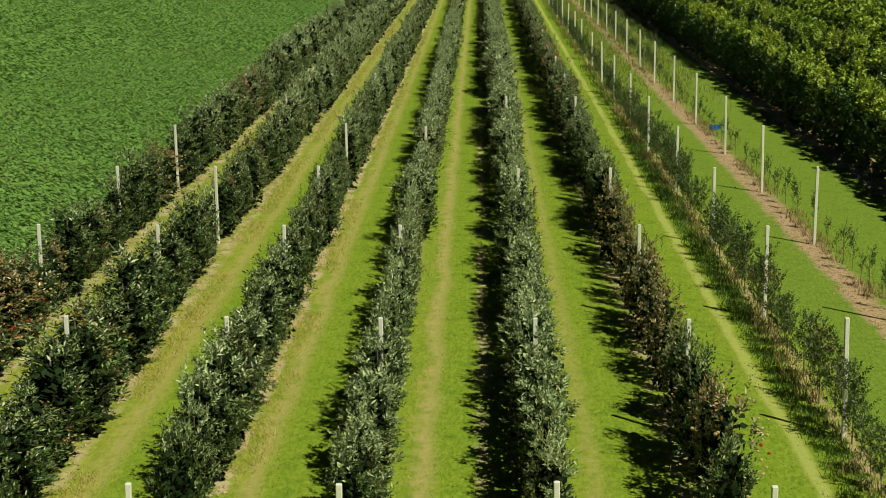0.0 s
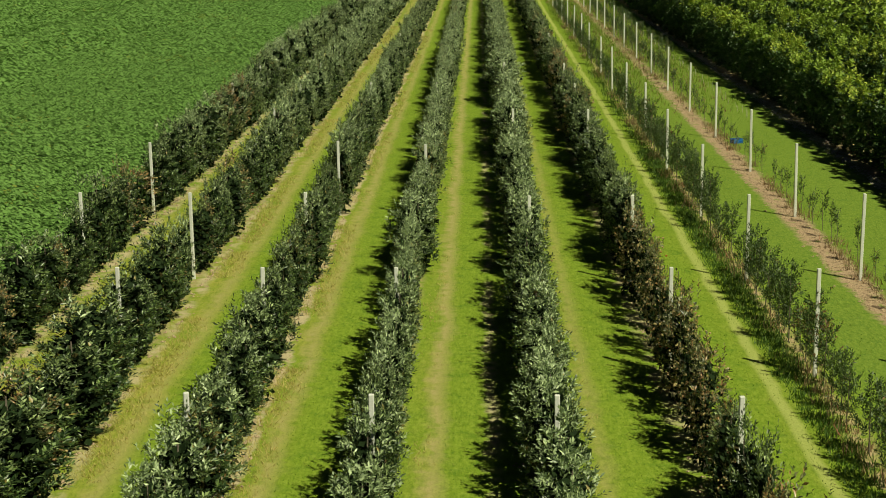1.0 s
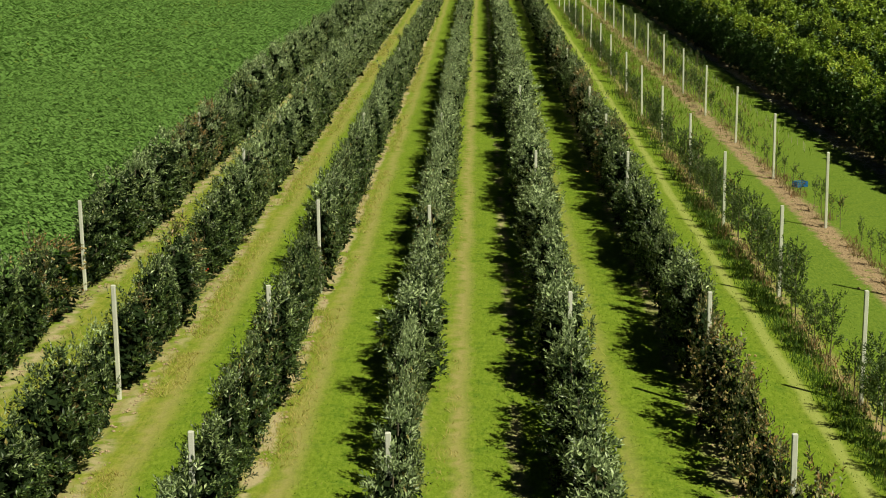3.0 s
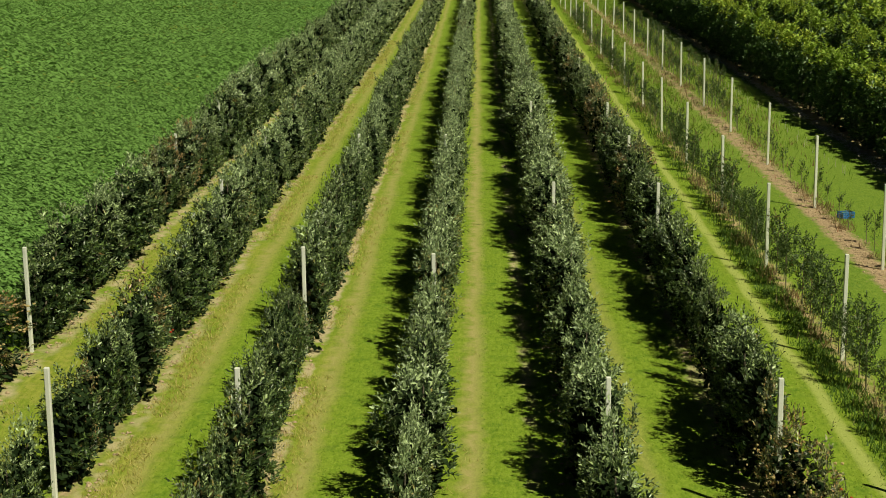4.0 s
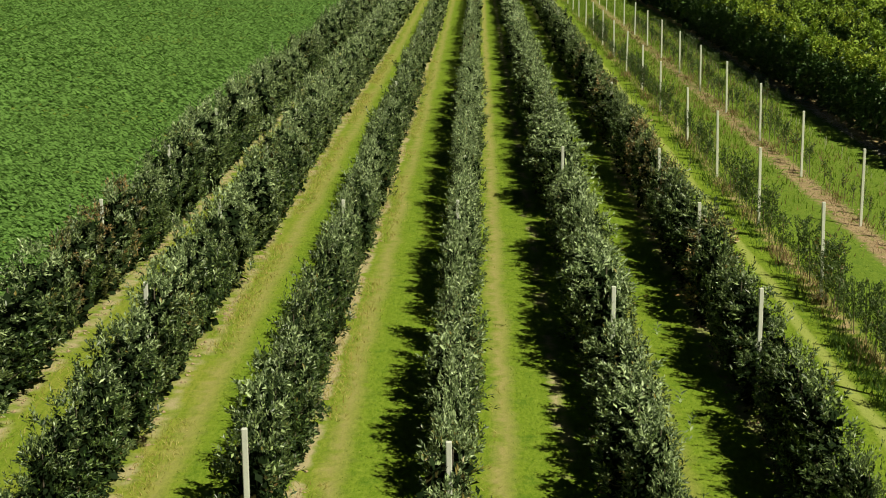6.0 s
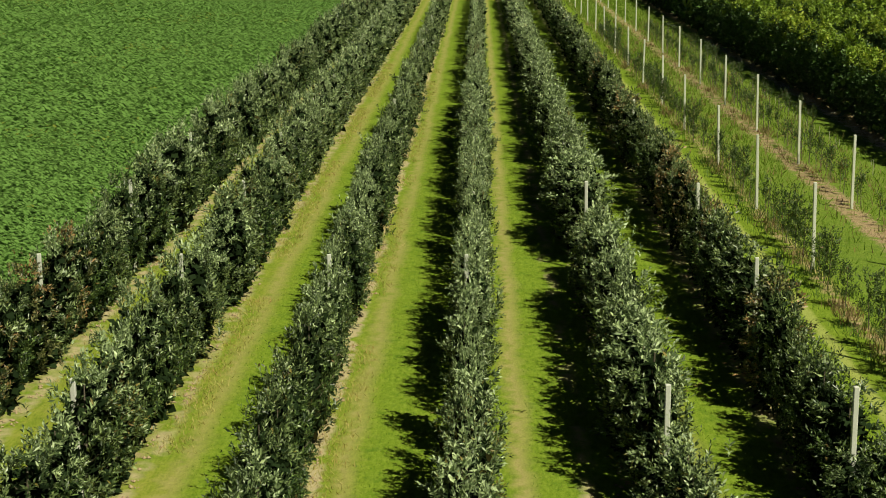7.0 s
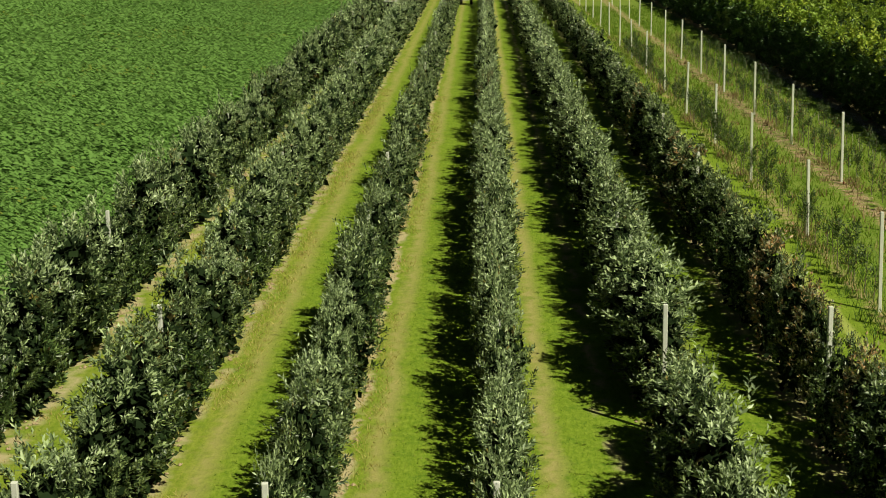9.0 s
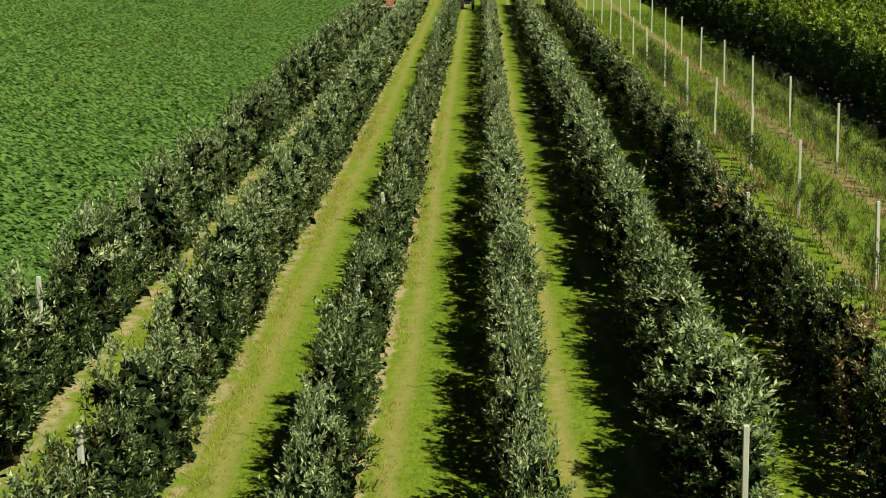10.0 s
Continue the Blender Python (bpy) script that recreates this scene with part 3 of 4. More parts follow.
# stretches of small trees: row, from, to, how small
WEAK = [(4, 65.6, 68.9, 0.92), (5, 11.5, 13.5, 1.0), (2, 38.0, 39.2, 1.0)]
ROW_GAPS = [0.03, 0.02, 0.0, 0.0, 0.0, 0.0]
joined, toned = [[] for _ in range(6)], [[] for _ in range(6)]
used = set()
for k in range(6):
    y = NEAR
    while y < FAR:
        y += STEP * r.uniform(0.9, 1.1)
        post = round(y / POST_STEP)
        gone = r.random() < ROW_GAPS[k] or -BARE_POSTS.get((k, round((y + 1.1) / POST_STEP)), -9) < y - round((y + 1.1) / POST_STEP) * POST_STEP < 0.45
        beside = (k, post) in OPEN_POSTS and abs(y - post * POST_STEP + 0.3) < 0.7
        wave = noise.noise(Vector((ROW_X[k] * 3.1, y * 0.12, 1.7)))
        bulge = noise.noise(Vector((ROW_X[k] * 2.3, y * 0.31, 5.1)))
        lump = math.sin(y * 2.05 + 2.2 * noise.noise(Vector((k * 5.3, y * 0.16, 9.0))) * 3 + k * 1.7)
        later = min(max((y - 35) / 40, 0), 1)
        tall = (ROW_TALL[k] + 0.26 * wave + later * (0.85 if k < 2 else 0.55 if k < 5 else 0.35) + (0.36 if k < 2 else 0.26) * bulge + (0.24 if k < 2 else 0.13) * lump + (0.2 if k < 2 and y < 19 else 0) + r.normal(0, 0.2 if k < 2 else 0.11)) / 2.35
        wide = 1.05 + 0.5 * bulge + (0.2 if k < 2 else 0.17) * lump + (0.4 if k < 2 and y < 19 else -0.13 if k < 2 and y < 42 else 0.12 if k < 4 and y < 22 else 0) + r.normal(0, 0.15) + later * [0.5, 0.52, 0.08, 0.1, 0.26, 0.12][k] + [0.08, 0.06, -0.1, -0.16 if y < 40 else -0.1, -0.04, -0.08][k] + (0.16 if (k == 4 and y > 41) or (k == 5 and 41 < y < 54) else -0.08 if k == 5 and y < 30 else -0.06 if k == 5 else 0)
        spot = (ROW_X[k] + ROW_SHIFT[k] + r.normal(0, 0.06), y, 0.0, r.choice([0.0, math.pi]) + r.normal(0, 0.2))
        pale = {0: 0.1 + 0.6 * later, 1: 0.15 + 0.75 * later, 2: 0.15 + 0.35 * later, 3: 0.85, 4: 0.8, 5: 0.05}[k] + 0.3 * wave
        ripe = {0: 0.3 * (y < 62), 1: 0.2 * (y < 40), 2: 0.0, 3: 0.04, 4: 0.05 * (30 < y < 76), 5: 0.95 * (12 < y < 31) + 0.18 * (64 < y < 92) + 0.1 * (y < 110)}[k]
        kind = "fruit" if r.random() < ripe else "grey" if r.random() < pale else "green"
        if gone:
            continue
        small = min([1.1] + [part_of for row, y0, y1, part_of in WEAK if k == row and y0 < y < y1])
        if beside or small < 1.1 or r.random() < 0.025:
            tall, wide = tall * r.uniform(0.55, 0.8) * min(small, 1.0), wide * r.uniform(0.7, 0.85)
        if 5 < y < (58 if k in (2, 3, 4) else 52):
            tree = KINDS[kind][int(r.integers(len(KINDS[kind])))]
            m = pose(spot[0], spot[1], 0, 0, 0, math.degrees(spot[3]))
            if tree.name in used:
                tree = copy_thing(tree, m)
            used.add(tree.name)
            tree.matrix_world = m
            tree.scale = (wide, wide, tall)
        else:
            if k < 2:
                crown, wide = (big_crowns[int(r.integers(4))] if y < 86 else broad_crowns[int(r.integers(3))] if y < 122 else wide_crowns[int(r.integers(4))]), wide / 1.35
            else:
                crown = near_crowns[int(r.integers(7))] if y < 86 else mid_crowns[int(r.integers(5))] if y < 122 else far_crowns[int(r.integers(4))]
            joined[k].append(turned(crown[0], spot, (wide, wide, tall)))
            toned[k].append(np.array([ROW_LEAVES.index(CROWN_LEAVES[kind][0]), 3, ROW_LEAVES.index(CROWN_LEAVES[kind][1])])[crown[1]])
for k in range(6):
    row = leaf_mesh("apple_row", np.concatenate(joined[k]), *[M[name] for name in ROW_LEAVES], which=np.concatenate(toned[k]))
    tagged(new("apple_row", row), "long row of dense green apple trees on a trellis", "tree row", kind="stuff")

# ---- young trees ----
r = np.random.default_rng(31)
young = []
for height, count in ((1.75, 105), (1.55, 88), (1.9, 115), (1.4, 68)):
    tree = tagged(new("young_apple_tree", finish("trunk", trunk(height * 0.9, 0.018, 2, r, 5), M["bark"])), "young thin apple tree with sparse green leaves, in a trellis row", "tree", "young apple trees")
    crown = new("crown", leaf_mesh("crown", sapling_crown(r, height, count, 10, 0.09, 0.25), M["young_leaf"]))
    crown.parent = tree
    young.append(tree)
whips = []
for height, count in ((1.15, 28), (0.95, 20), (1.35, 32)):
    tree = tagged(new("apple_sapling", finish("trunk", trunk(height * 0.95, 0.012, 1, r, 5), M["bark"])), "newly planted thin apple sapling in bare brown earth", "sapling", "newly planted saplings")
    crown = new("crown", leaf_mesh("crown", sapling_crown(r, height, count, 7, 0.08, 0.07), M["young_leaf"]))
    crown.parent = tree
    whips.append(tree)
for k, kinds in ((7, whips), (6, young)):
    y, fresh = 2.0, list(kinds)
    while y < FAR - 60:
        y += (0.95 if k == 6 else 1.25 if y < 78 else 0.85) * r.uniform(0.85, 1.15)
        if r.random() < (0.16 if k == 6 else 0.2):
            continue
        if k == 6 and y > 58 and r.random() < (0.3 if y < 75 else 0.75):
            m = pose(ROW_X[6] + r.normal(0, 0.08), y, 0, 0, 0, r.uniform(0, 360))
            copy_thing(whips[int(r.integers(3))], m).scale = (1.25, 1.25, r.uniform(0.9, 1.25))
            continue
        m = pose(ROW_X[k] + (0.46 if k == 7 else 0.0) + r.normal(0, 0.06), y, 0, 0, 0, r.uniform(0, 360))
        grow = r.uniform(0.8, 1.12) * (1.25 if k == 7 and y > 78 else 1)
        tree = fresh.pop() if fresh else copy_thing(kinds[int(r.integers(len(kinds)))], m)
        tree.matrix_world = m
        tree.scale = (grow, grow, grow)

# a second line of whips beside the last row
y = 96.0
while y < FAR - 60:
    y += 1.5 * r.uniform(0.8, 1.2)
    copy_thing(whips[int(r.integers(3))], pose(13.9 + r.normal(0, 0.08), y, 0, 0, 0, r.uniform(0, 360))).scale = (1.3, 1.3, r.uniform(0.8, 1.2))

# ---- tall orchard block ----
r = np.random.default_rng(41)
block_models = []
for _ in range(4):
    q, lit_leaf = block_crown(r, 3.15, 170, 8, 0.215)
    tree = tagged(new("fruit_tree", finish("trunk", trunk(2.3, 0.075, 5, r), M["bark"])), "full round-crowned fruit tree with dense bright green leaves", "tree", "tall orchard block")
    crown = new("crown", leaf_mesh("crown", q, M["block_leaf"], M["new_growth"], which=lit_leaf))
    crown.parent = tree
    block_models.append(tree)
rough_crowns = [block_crown(r, 3.15, 95, 7, 0.28) for _ in range(4)] + [block_crown(r, 3.15, 50, 6, 0.38) for _ in range(4)]
rest, rest_tone, fresh = [], [], list(block_models)
for k, x in enumerate(BLOCK_X):
    y = 30.0 + 10.0 * max(k - 1, 0)
    while y < FAR + 20:
        y += 2.3 * r.uniform(0.9, 1.1)
        tall = 1.05 + 0.1 * min(max((y - 75) / 45, 0), 1) + 0.12 * noise.noise(Vector((x, y * 0.2, 0))) + r.normal(0, 0.05)
        spot = (x + r.normal(0, 0.1), y, 0, r.choice([0.0, math.pi]) + r.normal(0, 0.15))
        if k < 2 and y < 150:
            m = pose(spot[0], spot[1], 0, 0, 0, math.degrees(spot[3]))
            tree = fresh.pop() if fresh else copy_thing(block_models[int(r.integers(4))], m)
            tree.matrix_world = m
            tree.scale = (tall, tall, tall)
        else:
            q, lit_leaf = rough_crowns[int(r.integers(4)) + (4 if k > 1 or y > 150 else 0)]
            rest.append(turned(q, spot, (tall, tall, tall)))
            rest_tone.append(lit_leaf)
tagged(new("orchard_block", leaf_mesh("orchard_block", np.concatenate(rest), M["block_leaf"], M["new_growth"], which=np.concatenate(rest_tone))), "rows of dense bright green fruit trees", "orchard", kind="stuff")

# ---- soybean field ----
def soy_heap(x, y):
    """How the canopy swells: drill rows broken into plants, over broad swells."""
    row = np.cos(2 * np.pi * (x + 0.07 * np.sin(0.9 * y) + 0.05 * np.sin(2.3 * y + x)) / 0.75)
    plant = np.sin(2.1 * x + 1.3 * np.sin(y * 0.7)) * np.sin(1.9 * y + np.sin(x))
    fine = np.sin(5.3 * x + y + np.sin(2 * y)) * np.sin(4.3 * y - 0.7 * x + 1.7 * np.sin(1.3 * x))
    broad = np.sin(0.61 * x + 0.9 * np.sin(0.23 * y)) * np.sin(0.37 * y + 0.5 * np.sin(0.8 * x))
    return 0.8 * row + 0.5 * plant + 0.5 * fine + 0.35 * broad


def soy_field():
    """A closed, uneven canopy of leaves that follow its swells, with a pair of wheel ruts."""
    r = np.random.default_rng(51)
    out = []
    for x0, x1, y0, y1, per, big, tilt in ((-20.0, -12.6, 14, 95, 68, 1.22, 0.17), (-28.0, -20.0, 38, 95, 68, 1.22, 0.17), (-28.0, -12.6, 95, 240, 29, 1.85, 0.15), (-45.0, -28.0, 65, 270, 14, 2.4, 0.14), (-62.0, -45.0, 115, 270, 14, 2.4, 0.14), (-28.0, -12.6, -30, 14, 12, 2.4, 0.14), (-28.0, -20.0, 14, 38, 12, 2.4, 0.14), (-62.0, -28.0, -30, 65, 10, 2.6, 0.14), (-62.0, -45.0, 65, 115, 10, 2.6, 0.14)):
        n = int((x1 - x0) * (y1 - y0) * per)
        x, y = r.uniform(x0, x1, n), r.uniform(y0, y1, n)
        ok = (x < FIELD_EDGE + 0.25 * np.sin(y) + 0.2 * np.sin(2.7 * y)) & (np.abs(x + 37.9) > 0.42) & (np.abs(x + 36.2) > 0.36)
        heap = soy_heap(x, y)
        ok &= heap + r.normal(0, 0.15, n) > -0.95
        x, y, heap = x[ok], y[ok], heap[ok]
        n = len(x)
        high = 0.125
        slope_x = (soy_heap(x + 0.04, y) - heap) / 0.04 * high
        slope_y = (soy_heap(x, y + 0.04) - heap) / 0.04 * high
        z = 0.44 + high * heap + r.uniform(-0.035, 0.015, n)
        size = r.uniform(0.10, 0.18, n) * big
        a = r.uniform(0, 6.28, n)
        face = unit(np.stack([-0.8 * slope_x + r.normal(0, tilt, n), -0.8 * slope_y + r.normal(0, tilt, n), np.ones(n)], 1))
        way = unit(np.cross(face, np.stack([np.cos(a), np.sin(a), 0 * a], 1)))
        across = np.cross(way, face)
        at, long_ = np.stack([x, y, z], 1), size[:, None]
        mid = at + way * long_ * 0.5 + face * long_ * 0.07
        out.append(np.stack([at, mid + across * long_ * 0.42, at + way * long_, mid - across * long_ * 0.42], 1))
    return np.concatenate(out)


tagged(new("soybean_crop", leaf_mesh("soybean_crop", soy_field(), M["soy_leaf"])), "closed green canopy of a soybean field", "crop", kind="stuff")


# ---- grass and weeds ----
def blades(r, x, y, low, high, width, lean=0.6):
    """Single blades of grass that start at x, y on the ground."""
    n = len(x)
    tall = r.uniform(low, high, n)
    a, b = r.uniform(0, 6.28, n), r.uniform(0, 6.28, n)
    foot = np.stack([x, y, np.zeros(n)], 1)
    side = np.stack([np.cos(a), np.sin(a), np.zeros(n)], 1) * (width * r.uniform(0.6, 1.3, n))[:, None]
    tip = foot + np.stack([np.cos(b) * tall * lean * r.random(n), np.sin(b) * tall * lean * r.random(n), tall], 1)
    return np.stack([foot - side, foot + side, tip], 1)


def tufted(r, count, x0, x1, y0, y1, per, spread):
    """Places of blades gathered in tufts."""
    cx, cy = r.uniform(x0, x1, count), r.uniform(y0, y1, count)
    return np.repeat(cx, per) + r.normal(0, spread, count * per), np.repeat(cy, per) + r.normal(0, spread, count * per)


r = np.random.default_rng(61)
lawn = []
for x0, x1, count in ((-10.6, -9.2, 1500), (-6.9, -5.6, 3600), (-3.8, -2.3, 4200), (-0.5, 1.1, 4500), (2.9, 4.4, 4200), (5.6, 7.6, 4200), (8.9, 10.6, 3600), (11.9, 15.2, 5200)):
    lawn.append(blades(r, r.uniform(x0, x1, count * 2), r.uniform(2, 100, count * 2), 0.015, 0.045, 0.009, 1.5))
tagged(new("lane_grass", blade_mesh("lane_grass", np.concatenate(lawn), M["grass_blade"])), "bright green mown grass of the lanes", "grass", kind="stuff")

straw = []
for k, side, count in ((0, 0.7, 1500), (1, 0.7, 3600), (2, 0.55, 2800), (3, 0.55, 250), (4, 0.65, 400), (5, 0.5, 350)):
    x, y = tufted(r, count, ROW_X[k] + side - 0.25, ROW_X[k] + side + 0.4, 2, 130, 8, 0.12)
    keep = (np.sin(y * 0.31 + k * 2) + np.sin(y * 0.77 + 3 * k) * 0.7 > -0.5) & (r.random(len(y)) < np.interp(y, [28, 45], [1.0, 0.55]))
    straw.append(blades(r, x[keep], y[keep], 0.04, 0.14 if k in (1, 2) else 0.12, 0.009, 1.7))
tagged(new("dry_grass", blade_mesh("dry_grass", np.concatenate(straw), M["dry_blade"])), "yellow dry grass along the feet of the tree rows", "grass", kind="stuff")

weeds = []
for k, count in ((6, 1000), (7, 1000)):
    x, y = tufted(r, count, ROW_X[k] - 0.35, ROW_X[k] + 0.3, 2, 130, 7, 0.1)
    keep = np.sin(y * 0.45 + k) + np.sin(y * 1.1 + 2 * k) > np.where(y < 66, -0.5, 0.6)
    weeds.append(blades(r, x[keep] + (0.35 if k == 7 else -0.12), y[keep], 0.12, 0.36 if k == 6 else 0.32, 0.013, 0.8))
x, y = tufted(r, 1000, 8.0, 14.4, 62, 170, 6, 0.12)
keep = r.random(len(y)) < np.clip((y - 62) / 40, 0, 1)
weeds.append(blades(r, x[keep], y[keep], 0.12, 0.4, 0.018, 0.8))
tagged(new("reddish_weeds", blade_mesh("reddish_weeds", np.concatenate(weeds), M["red_weed"])), "reddish-brown dry weeds under the young trees", "weeds", kind="stuff")

rank = [blades(r, *tufted(r, 500, ROW_X[6] - 0.7, ROW_X[6] + 0.5, 50, 90, 6, 0.12), 0.1, 0.36, 0.013, 0.8)]
rank.append(blades(r, *tufted(r, 2400, ROW_X[6] - 0.85, ROW_X[6] - 0.1, 3, 55, 6, 0.1), 0.05, 0.2, 0.014, 0.9))
rough = []
for x0, x1, count in ((7.8, 9.4, 2000), (9.4, 11.0, 1500), (11.8, 12.9, 1300), (12.9, 15.0, 1700)):
    x, y = tufted(r, count, x0, x1, 62, 205, 6, 0.16)
    keep = r.random(len(y)) < np.clip((y - 64) / 38, 0, 1)
    rough.append(blades(r, x[keep], y[keep], 0.08, 0.34, 0.02, 1.1))
tagged(new("rough_grass", blade_mesh("rough_grass", np.concatenate(rough), M["grass_blade"])), "unmown rough grass among the newly planted trees", "grass", kind="stuff")
rank = np.concatenate(rank)
tagged(new("rank_grass", blade_mesh("rank_grass", rank, M["rank_blade"])), "tall unmown grass round the young trees", "grass", kind="stuff")
edge = blades(r, *tufted(r, 2200, -13.3, -12.1, 5, 150, 7, 0.12), 0.15, 0.45, 0.014, 0.8)
tagged(new("field_margin_grass", blade_mesh("field_margin_grass", edge, M["grass_blade"])), "rank grass between the soybean field and the trees", "grass", kind="stuff")

# dry prunings on the bare earth under the tall block
x, y = tufted(r, 1300, 16.0, 16.5, 31, 150, 4, 0.1)
n = len(x)
a = r.uniform(0, 6.28, n)
foot = np.stack([x, y, r.uniform(0.01, 0.06, n)], 1)
along = np.stack([np.cos(a), np.sin(a), r.uniform(-0.05, 0.2, n)], 1) * r.uniform(0.15, 0.5, n)[:, None]
across = np.stack([-np.sin(a), np.cos(a), 0 * a], 1) * 0.022
tagged(new("dry_prunings", blade_mesh("dry_prunings", np.stack([foot - across, foot + across, foot + along], 1), M["bleached"])), "pale dry prunings lying on bare earth", "twigs", kind="stuff")


def clods(r, x, y):
    """Lumps of dry earth, each a small uneven eight-sided stone."""
    n = len(x)
    size = r.uniform(0.015, 0.055, n)
    axes = np.array([[1, 0, 0], [0, 1, 0], [-1, 0, 0], [0, -1, 0], [0, 0, 0.7], [0, 0, -0.7]], float)
    tips = axes[None] * size[:, None, None] * r.uniform(0.6, 1.4, (n, 6, 1)) + np.stack([x, y, size * 0.3], 1)[:, None]
    faces = np.array([[0, 1, 4], [1, 2, 4], [2, 3, 4], [3, 0, 4]])
    return tips[:, faces].reshape(-1, 3, 3)


lumps = [clods(r, *tufted(r, 420, 16.1, 16.55, 31, 150, 3, 0.12)), clods(r, *tufted(r, 900, ROW_X[7] - 0.55, ROW_X[7] + 0.4, 5, 130, 3, 0.15))]
for k in (4, 5):
    lumps.append(clods(r, *tufted(r, 330, ROW_X[k] - 0.55, ROW_X[k] - 0.2, 5, 110, 3, 0.08)))
for k in range(3):
    lumps.append(clods(r, *tufted(r, 260, ROW_X[k] + 0.25, ROW_X[k] + 0.52, 5, 110, 3, 0.07)))
tagged(new("earth_clods", blade_mesh("earth_clods", np.concatenate(lumps), M["clod"])), "dry brown lumps of earth along the tree rows", "earth", kind="stuff")

# ---- planting canes beside the block ----
bm = bmesh.new()
tube(bm, [(0, 0, -0.03), (0.01, 0.0, 0.18), (0.0, 0.02, 0.36)], [0.012, 0.011, 0.009], 5)
cane = tagged(new("planting_cane", finish("planting_cane", bm, M["cane"])), "thin pale planting cane stuck in the grass", "cane", "planting canes")
for i in range(62):
    m = pose(14.25 + r.normal(0, 0.12), 66 + 1.25 * i + r.normal(0, 0.25), 0, r.normal(0, 5), r.normal(0, 5), r.uniform(0, 360))
    stick = cane if i == 0 else copy_thing(cane, m)
    stick.matrix_world = m
    stick.scale = (1, 1, r.uniform(0.7, 1.2))


# ---- crate ----
def fruit_crate():
    """A small open crate with slatted sides."""
    crate = tagged(new("fruit_crate"), "bright blue plastic fruit crate standing in the grass", "crate")
    bm = bmesh.new()
    block(bm, (0.56, 0.38, 0.02), (0, 0, 0.02), 0.004)
    part("base", bm, M["blue_plastic"], crate)
    for sx in (-1, 1):
        for sy in (-1, 1):
            bm = bmesh.new()
            block(bm, (0.035, 0.035, 0.29), (sx * 0.262, sy * 0.172, 0.155), 0.006)
            part("corner_post", bm, M["blue_plastic"], crate)
    for z in (0.085, 0.175, 0.265):
        for s in (-1, 1):
            bm = bmesh.new()
            block(bm, (0.50, 0.014, 0.06), (0, s * 0.18, z), 0.003)
            part("slat", bm, M["blue_plastic"], crate)
            bm = bmesh.new()
            block(bm, (0.014, 0.32, 0.06), (s * 0.27, 0, z), 0.003)
            part("slat", bm, M["blue_plastic"], crate)
    return crate


crate = fruit_crate()
crate.matrix_world = pose(12.3, 57.5, 0.0, 0, 0, 24)
crate.scale = (0.9, 0.9, 0.75)


# ---- machines at work far down the lanes ----
def lathe(bm, profile, sides=20):
    """A ring turned about x from (across, radius) pairs."""
    rings = [[bm.verts.new((u, math.cos(2 * math.pi * i / sides) * v, math.sin(2 * math.pi * i / sides) * v)) for u, v in profile] for i in range(sides)]
    for i in range(sides):
        a, b = rings[i], rings[(i + 1) % sides]
        for q in range(len(profile) - 1):
            bm.faces.new((a[q], a[q + 1], b[q + 1], b[q]))


def wheel(thing, at, radius, width):
    bm = bmesh.new()
    w = width / 2
    lathe(bm, [(-w * 0.8, radius * 0.55), (-w, radius * 0.75), (-w * 0.8, radius * 0.96), (0, radius), (w * 0.8, radius * 0.96), (w, radius * 0.75), (w * 0.8, radius * 0.55), (-w * 0.8, radius * 0.55)])
    tyre = part("tyre", bm, M["rubber"], thing)
    tyre.location = at
    bm = bmesh.new()
    lathe(bm, [(-w * 0.5, 0.02), (-w * 0.6, radius * 0.3), (-w * 0.75, radius * 0.56), (w * 0.75, radius * 0.56), (w * 0.6, radius * 0.3), (w * 0.5, 0.02), (-w * 0.5, 0.02)])
    part("rim", bm, M["grey_metal"], tyre)


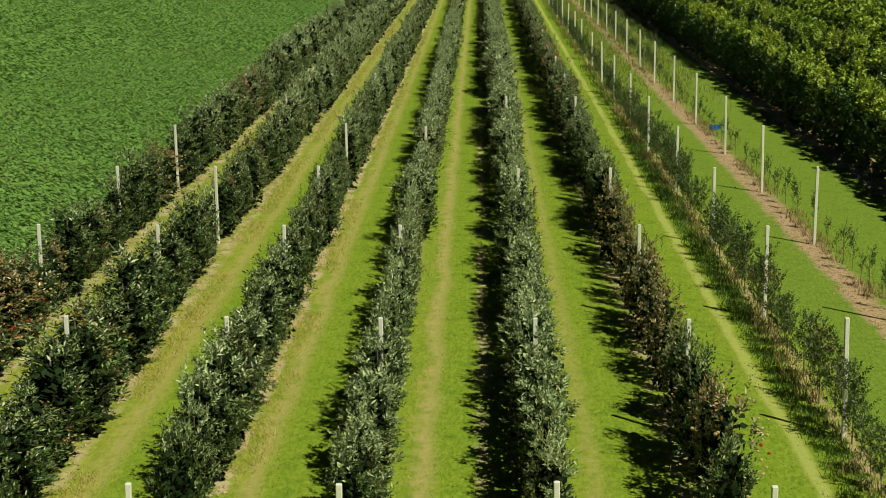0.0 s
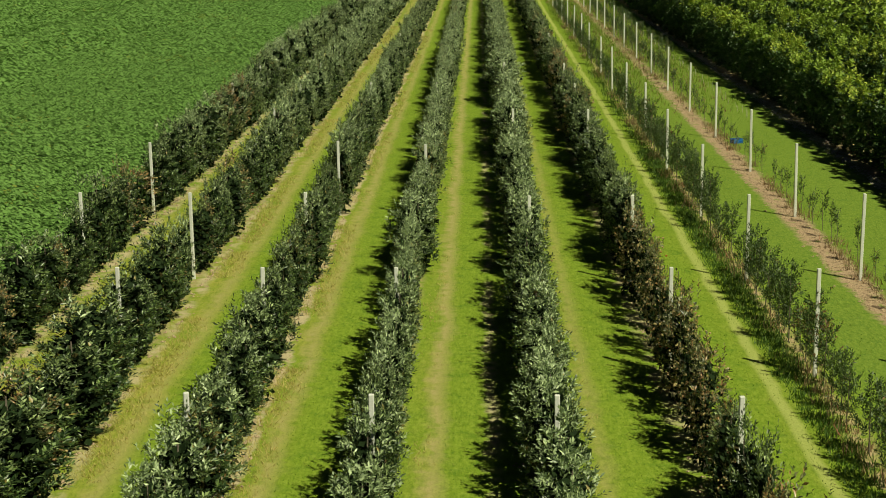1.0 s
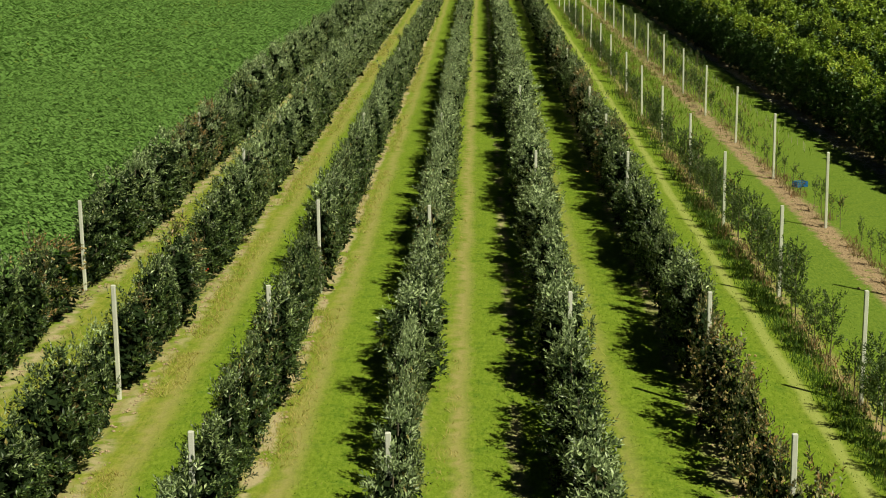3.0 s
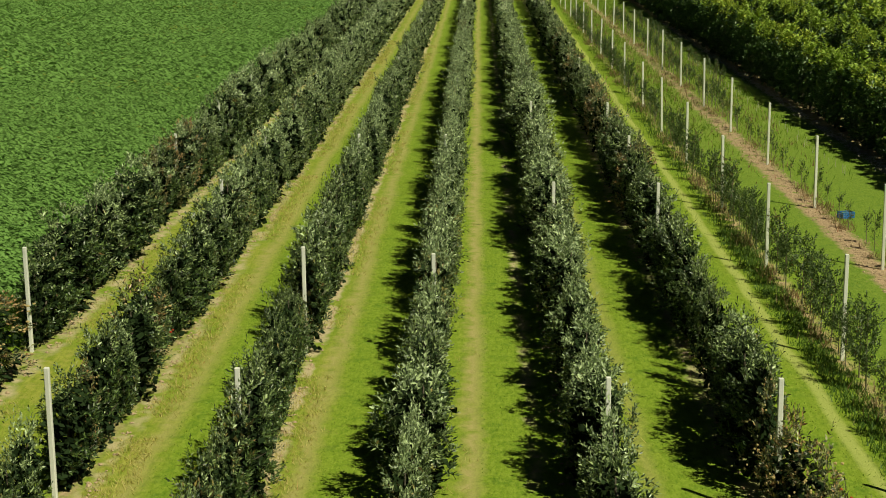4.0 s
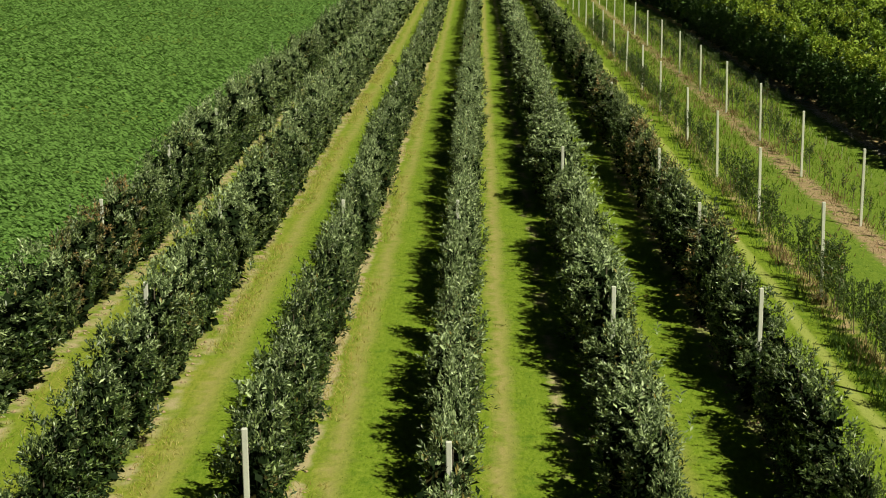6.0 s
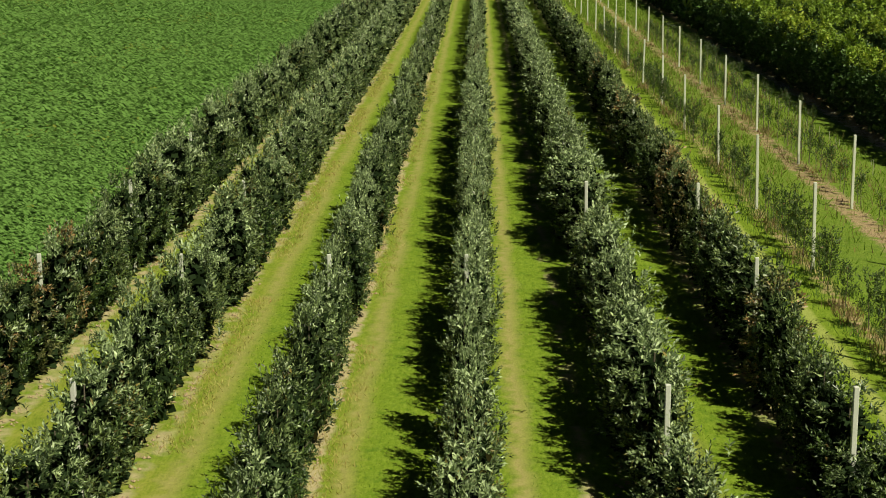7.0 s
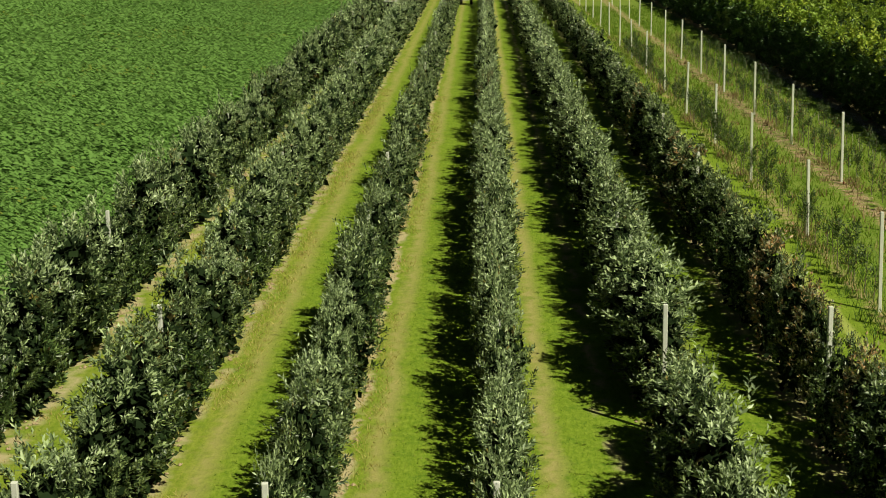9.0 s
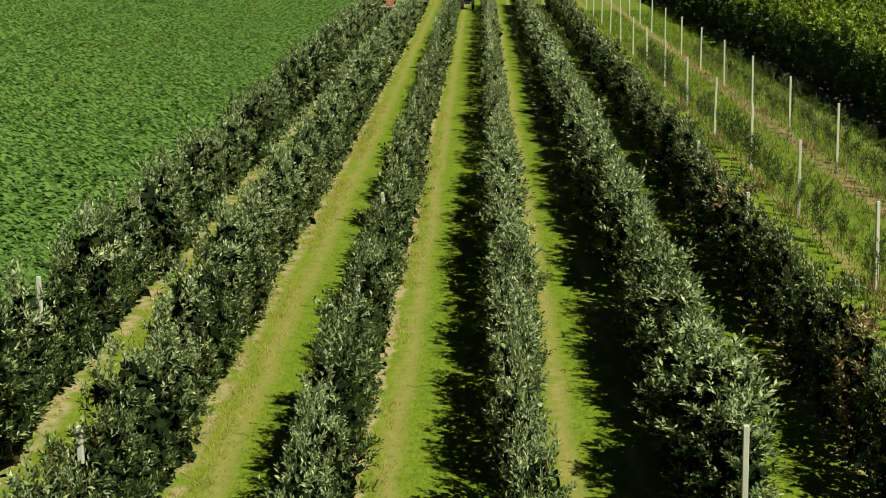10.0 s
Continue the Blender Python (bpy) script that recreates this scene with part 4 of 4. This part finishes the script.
def tractor():
    thing = tagged(new("orchard_tractor"), "narrow dark orchard tractor standing in a grass lane", "tractor")
    for name, material, pieces in (
        ("body", "dark_paint", [((0.75, 1.5, 0.55), (0, 1.0, 0.95)), ((0.6, 1.3, 0.35), (0, -0.2, 0.65))]),
        ("cab", "dark_glass", [((0.95, 1.1, 1.0), (0, -0.2, 1.5))]),
        ("roof", "dark_paint", [((1.05, 1.25, 0.12), (0, -0.2, 2.06))]),
        ("hitch", "grey_metal", [((0.7, 0.08, 0.06), (0, -1.0, 0.5)), ((0.06, 0.5, 0.06), (-0.3, -0.75, 0.5)), ((0.06, 0.5, 0.06), (0.3, -0.75, 0.5))]),
    ):
        bm = bmesh.new()
        for size, at in pieces:
            block(bm, size, at, 0.04 if min(size) > 0.1 else 0.01)
        part(name, bm, M[material], thing)
    for side in (-1, 1):
        wheel(thing, (side * 0.55, -0.35, 0.55), 0.55, 0.3)
        wheel(thing, (side * 0.5, 1.35, 0.35), 0.35, 0.24)
        bm = bmesh.new()
        block(bm, (0.32, 0.8, 0.06), (side * 0.55, -0.35, 1.14), 0.02)
        part("mudguard", bm, M["dark_paint"], thing)
    return thing


def platform():
    """A picking platform: a deck on wheels, with a bin of fruit."""
    thing = tagged(new("picking_platform"), "picking platform with pale deck and a red bin", "machine")
    for name, material, pieces in (
        ("chassis", "dark_paint", [((0.9, 2.4, 0.35), (0, 0, 0.55)), ((0.7, 1.0, 0.9), (-0.1, 0.3, 1.1))]),
        ("deck", "grey_metal", [((1.2, 2.2, 0.09), (0, 0, 1.82))]),
    ):
        bm = bmesh.new()
        for size, at in pieces:
            block(bm, size, at, 0.02)
        part(name, bm, M[material], thing)
    for sx in (-1, 1):
        for sy in (-1, 1):
            wheel(thing, (sx * 0.5, sy * 0.8, 0.36), 0.36, 0.24)
            bm = bmesh.new()
            block(bm, (0.06, 0.06, 1.1), (sx * 0.42, sy * 0.8, 1.25), 0.008)
            part("support", bm, M["grey_metal"], thing)
    bm = bmesh.new()
    block(bm, (0.6, 0.8, 0.04), (0.12, -0.5, 1.92), 0.01)
    for size, at in (((0.6, 0.04, 0.6), (0.12, -0.88, 2.2)), ((0.6, 0.04, 0.6), (0.12, -0.12, 2.2)), ((0.04, 0.72, 0.6), (-0.16, -0.5, 2.2)), ((0.04, 0.72, 0.6), (0.40, -0.5, 2.2))):
        block(bm, size, at, 0.008)
    part("bin", bm, M["red_paint"], thing, "faded red bin")
    return thing


tractor().matrix_world = pose(-3.65, 209.5, 0, 0, 0, 0)
platform().matrix_world = pose(-10.2, 185.0, 0, 0, 0, 0)
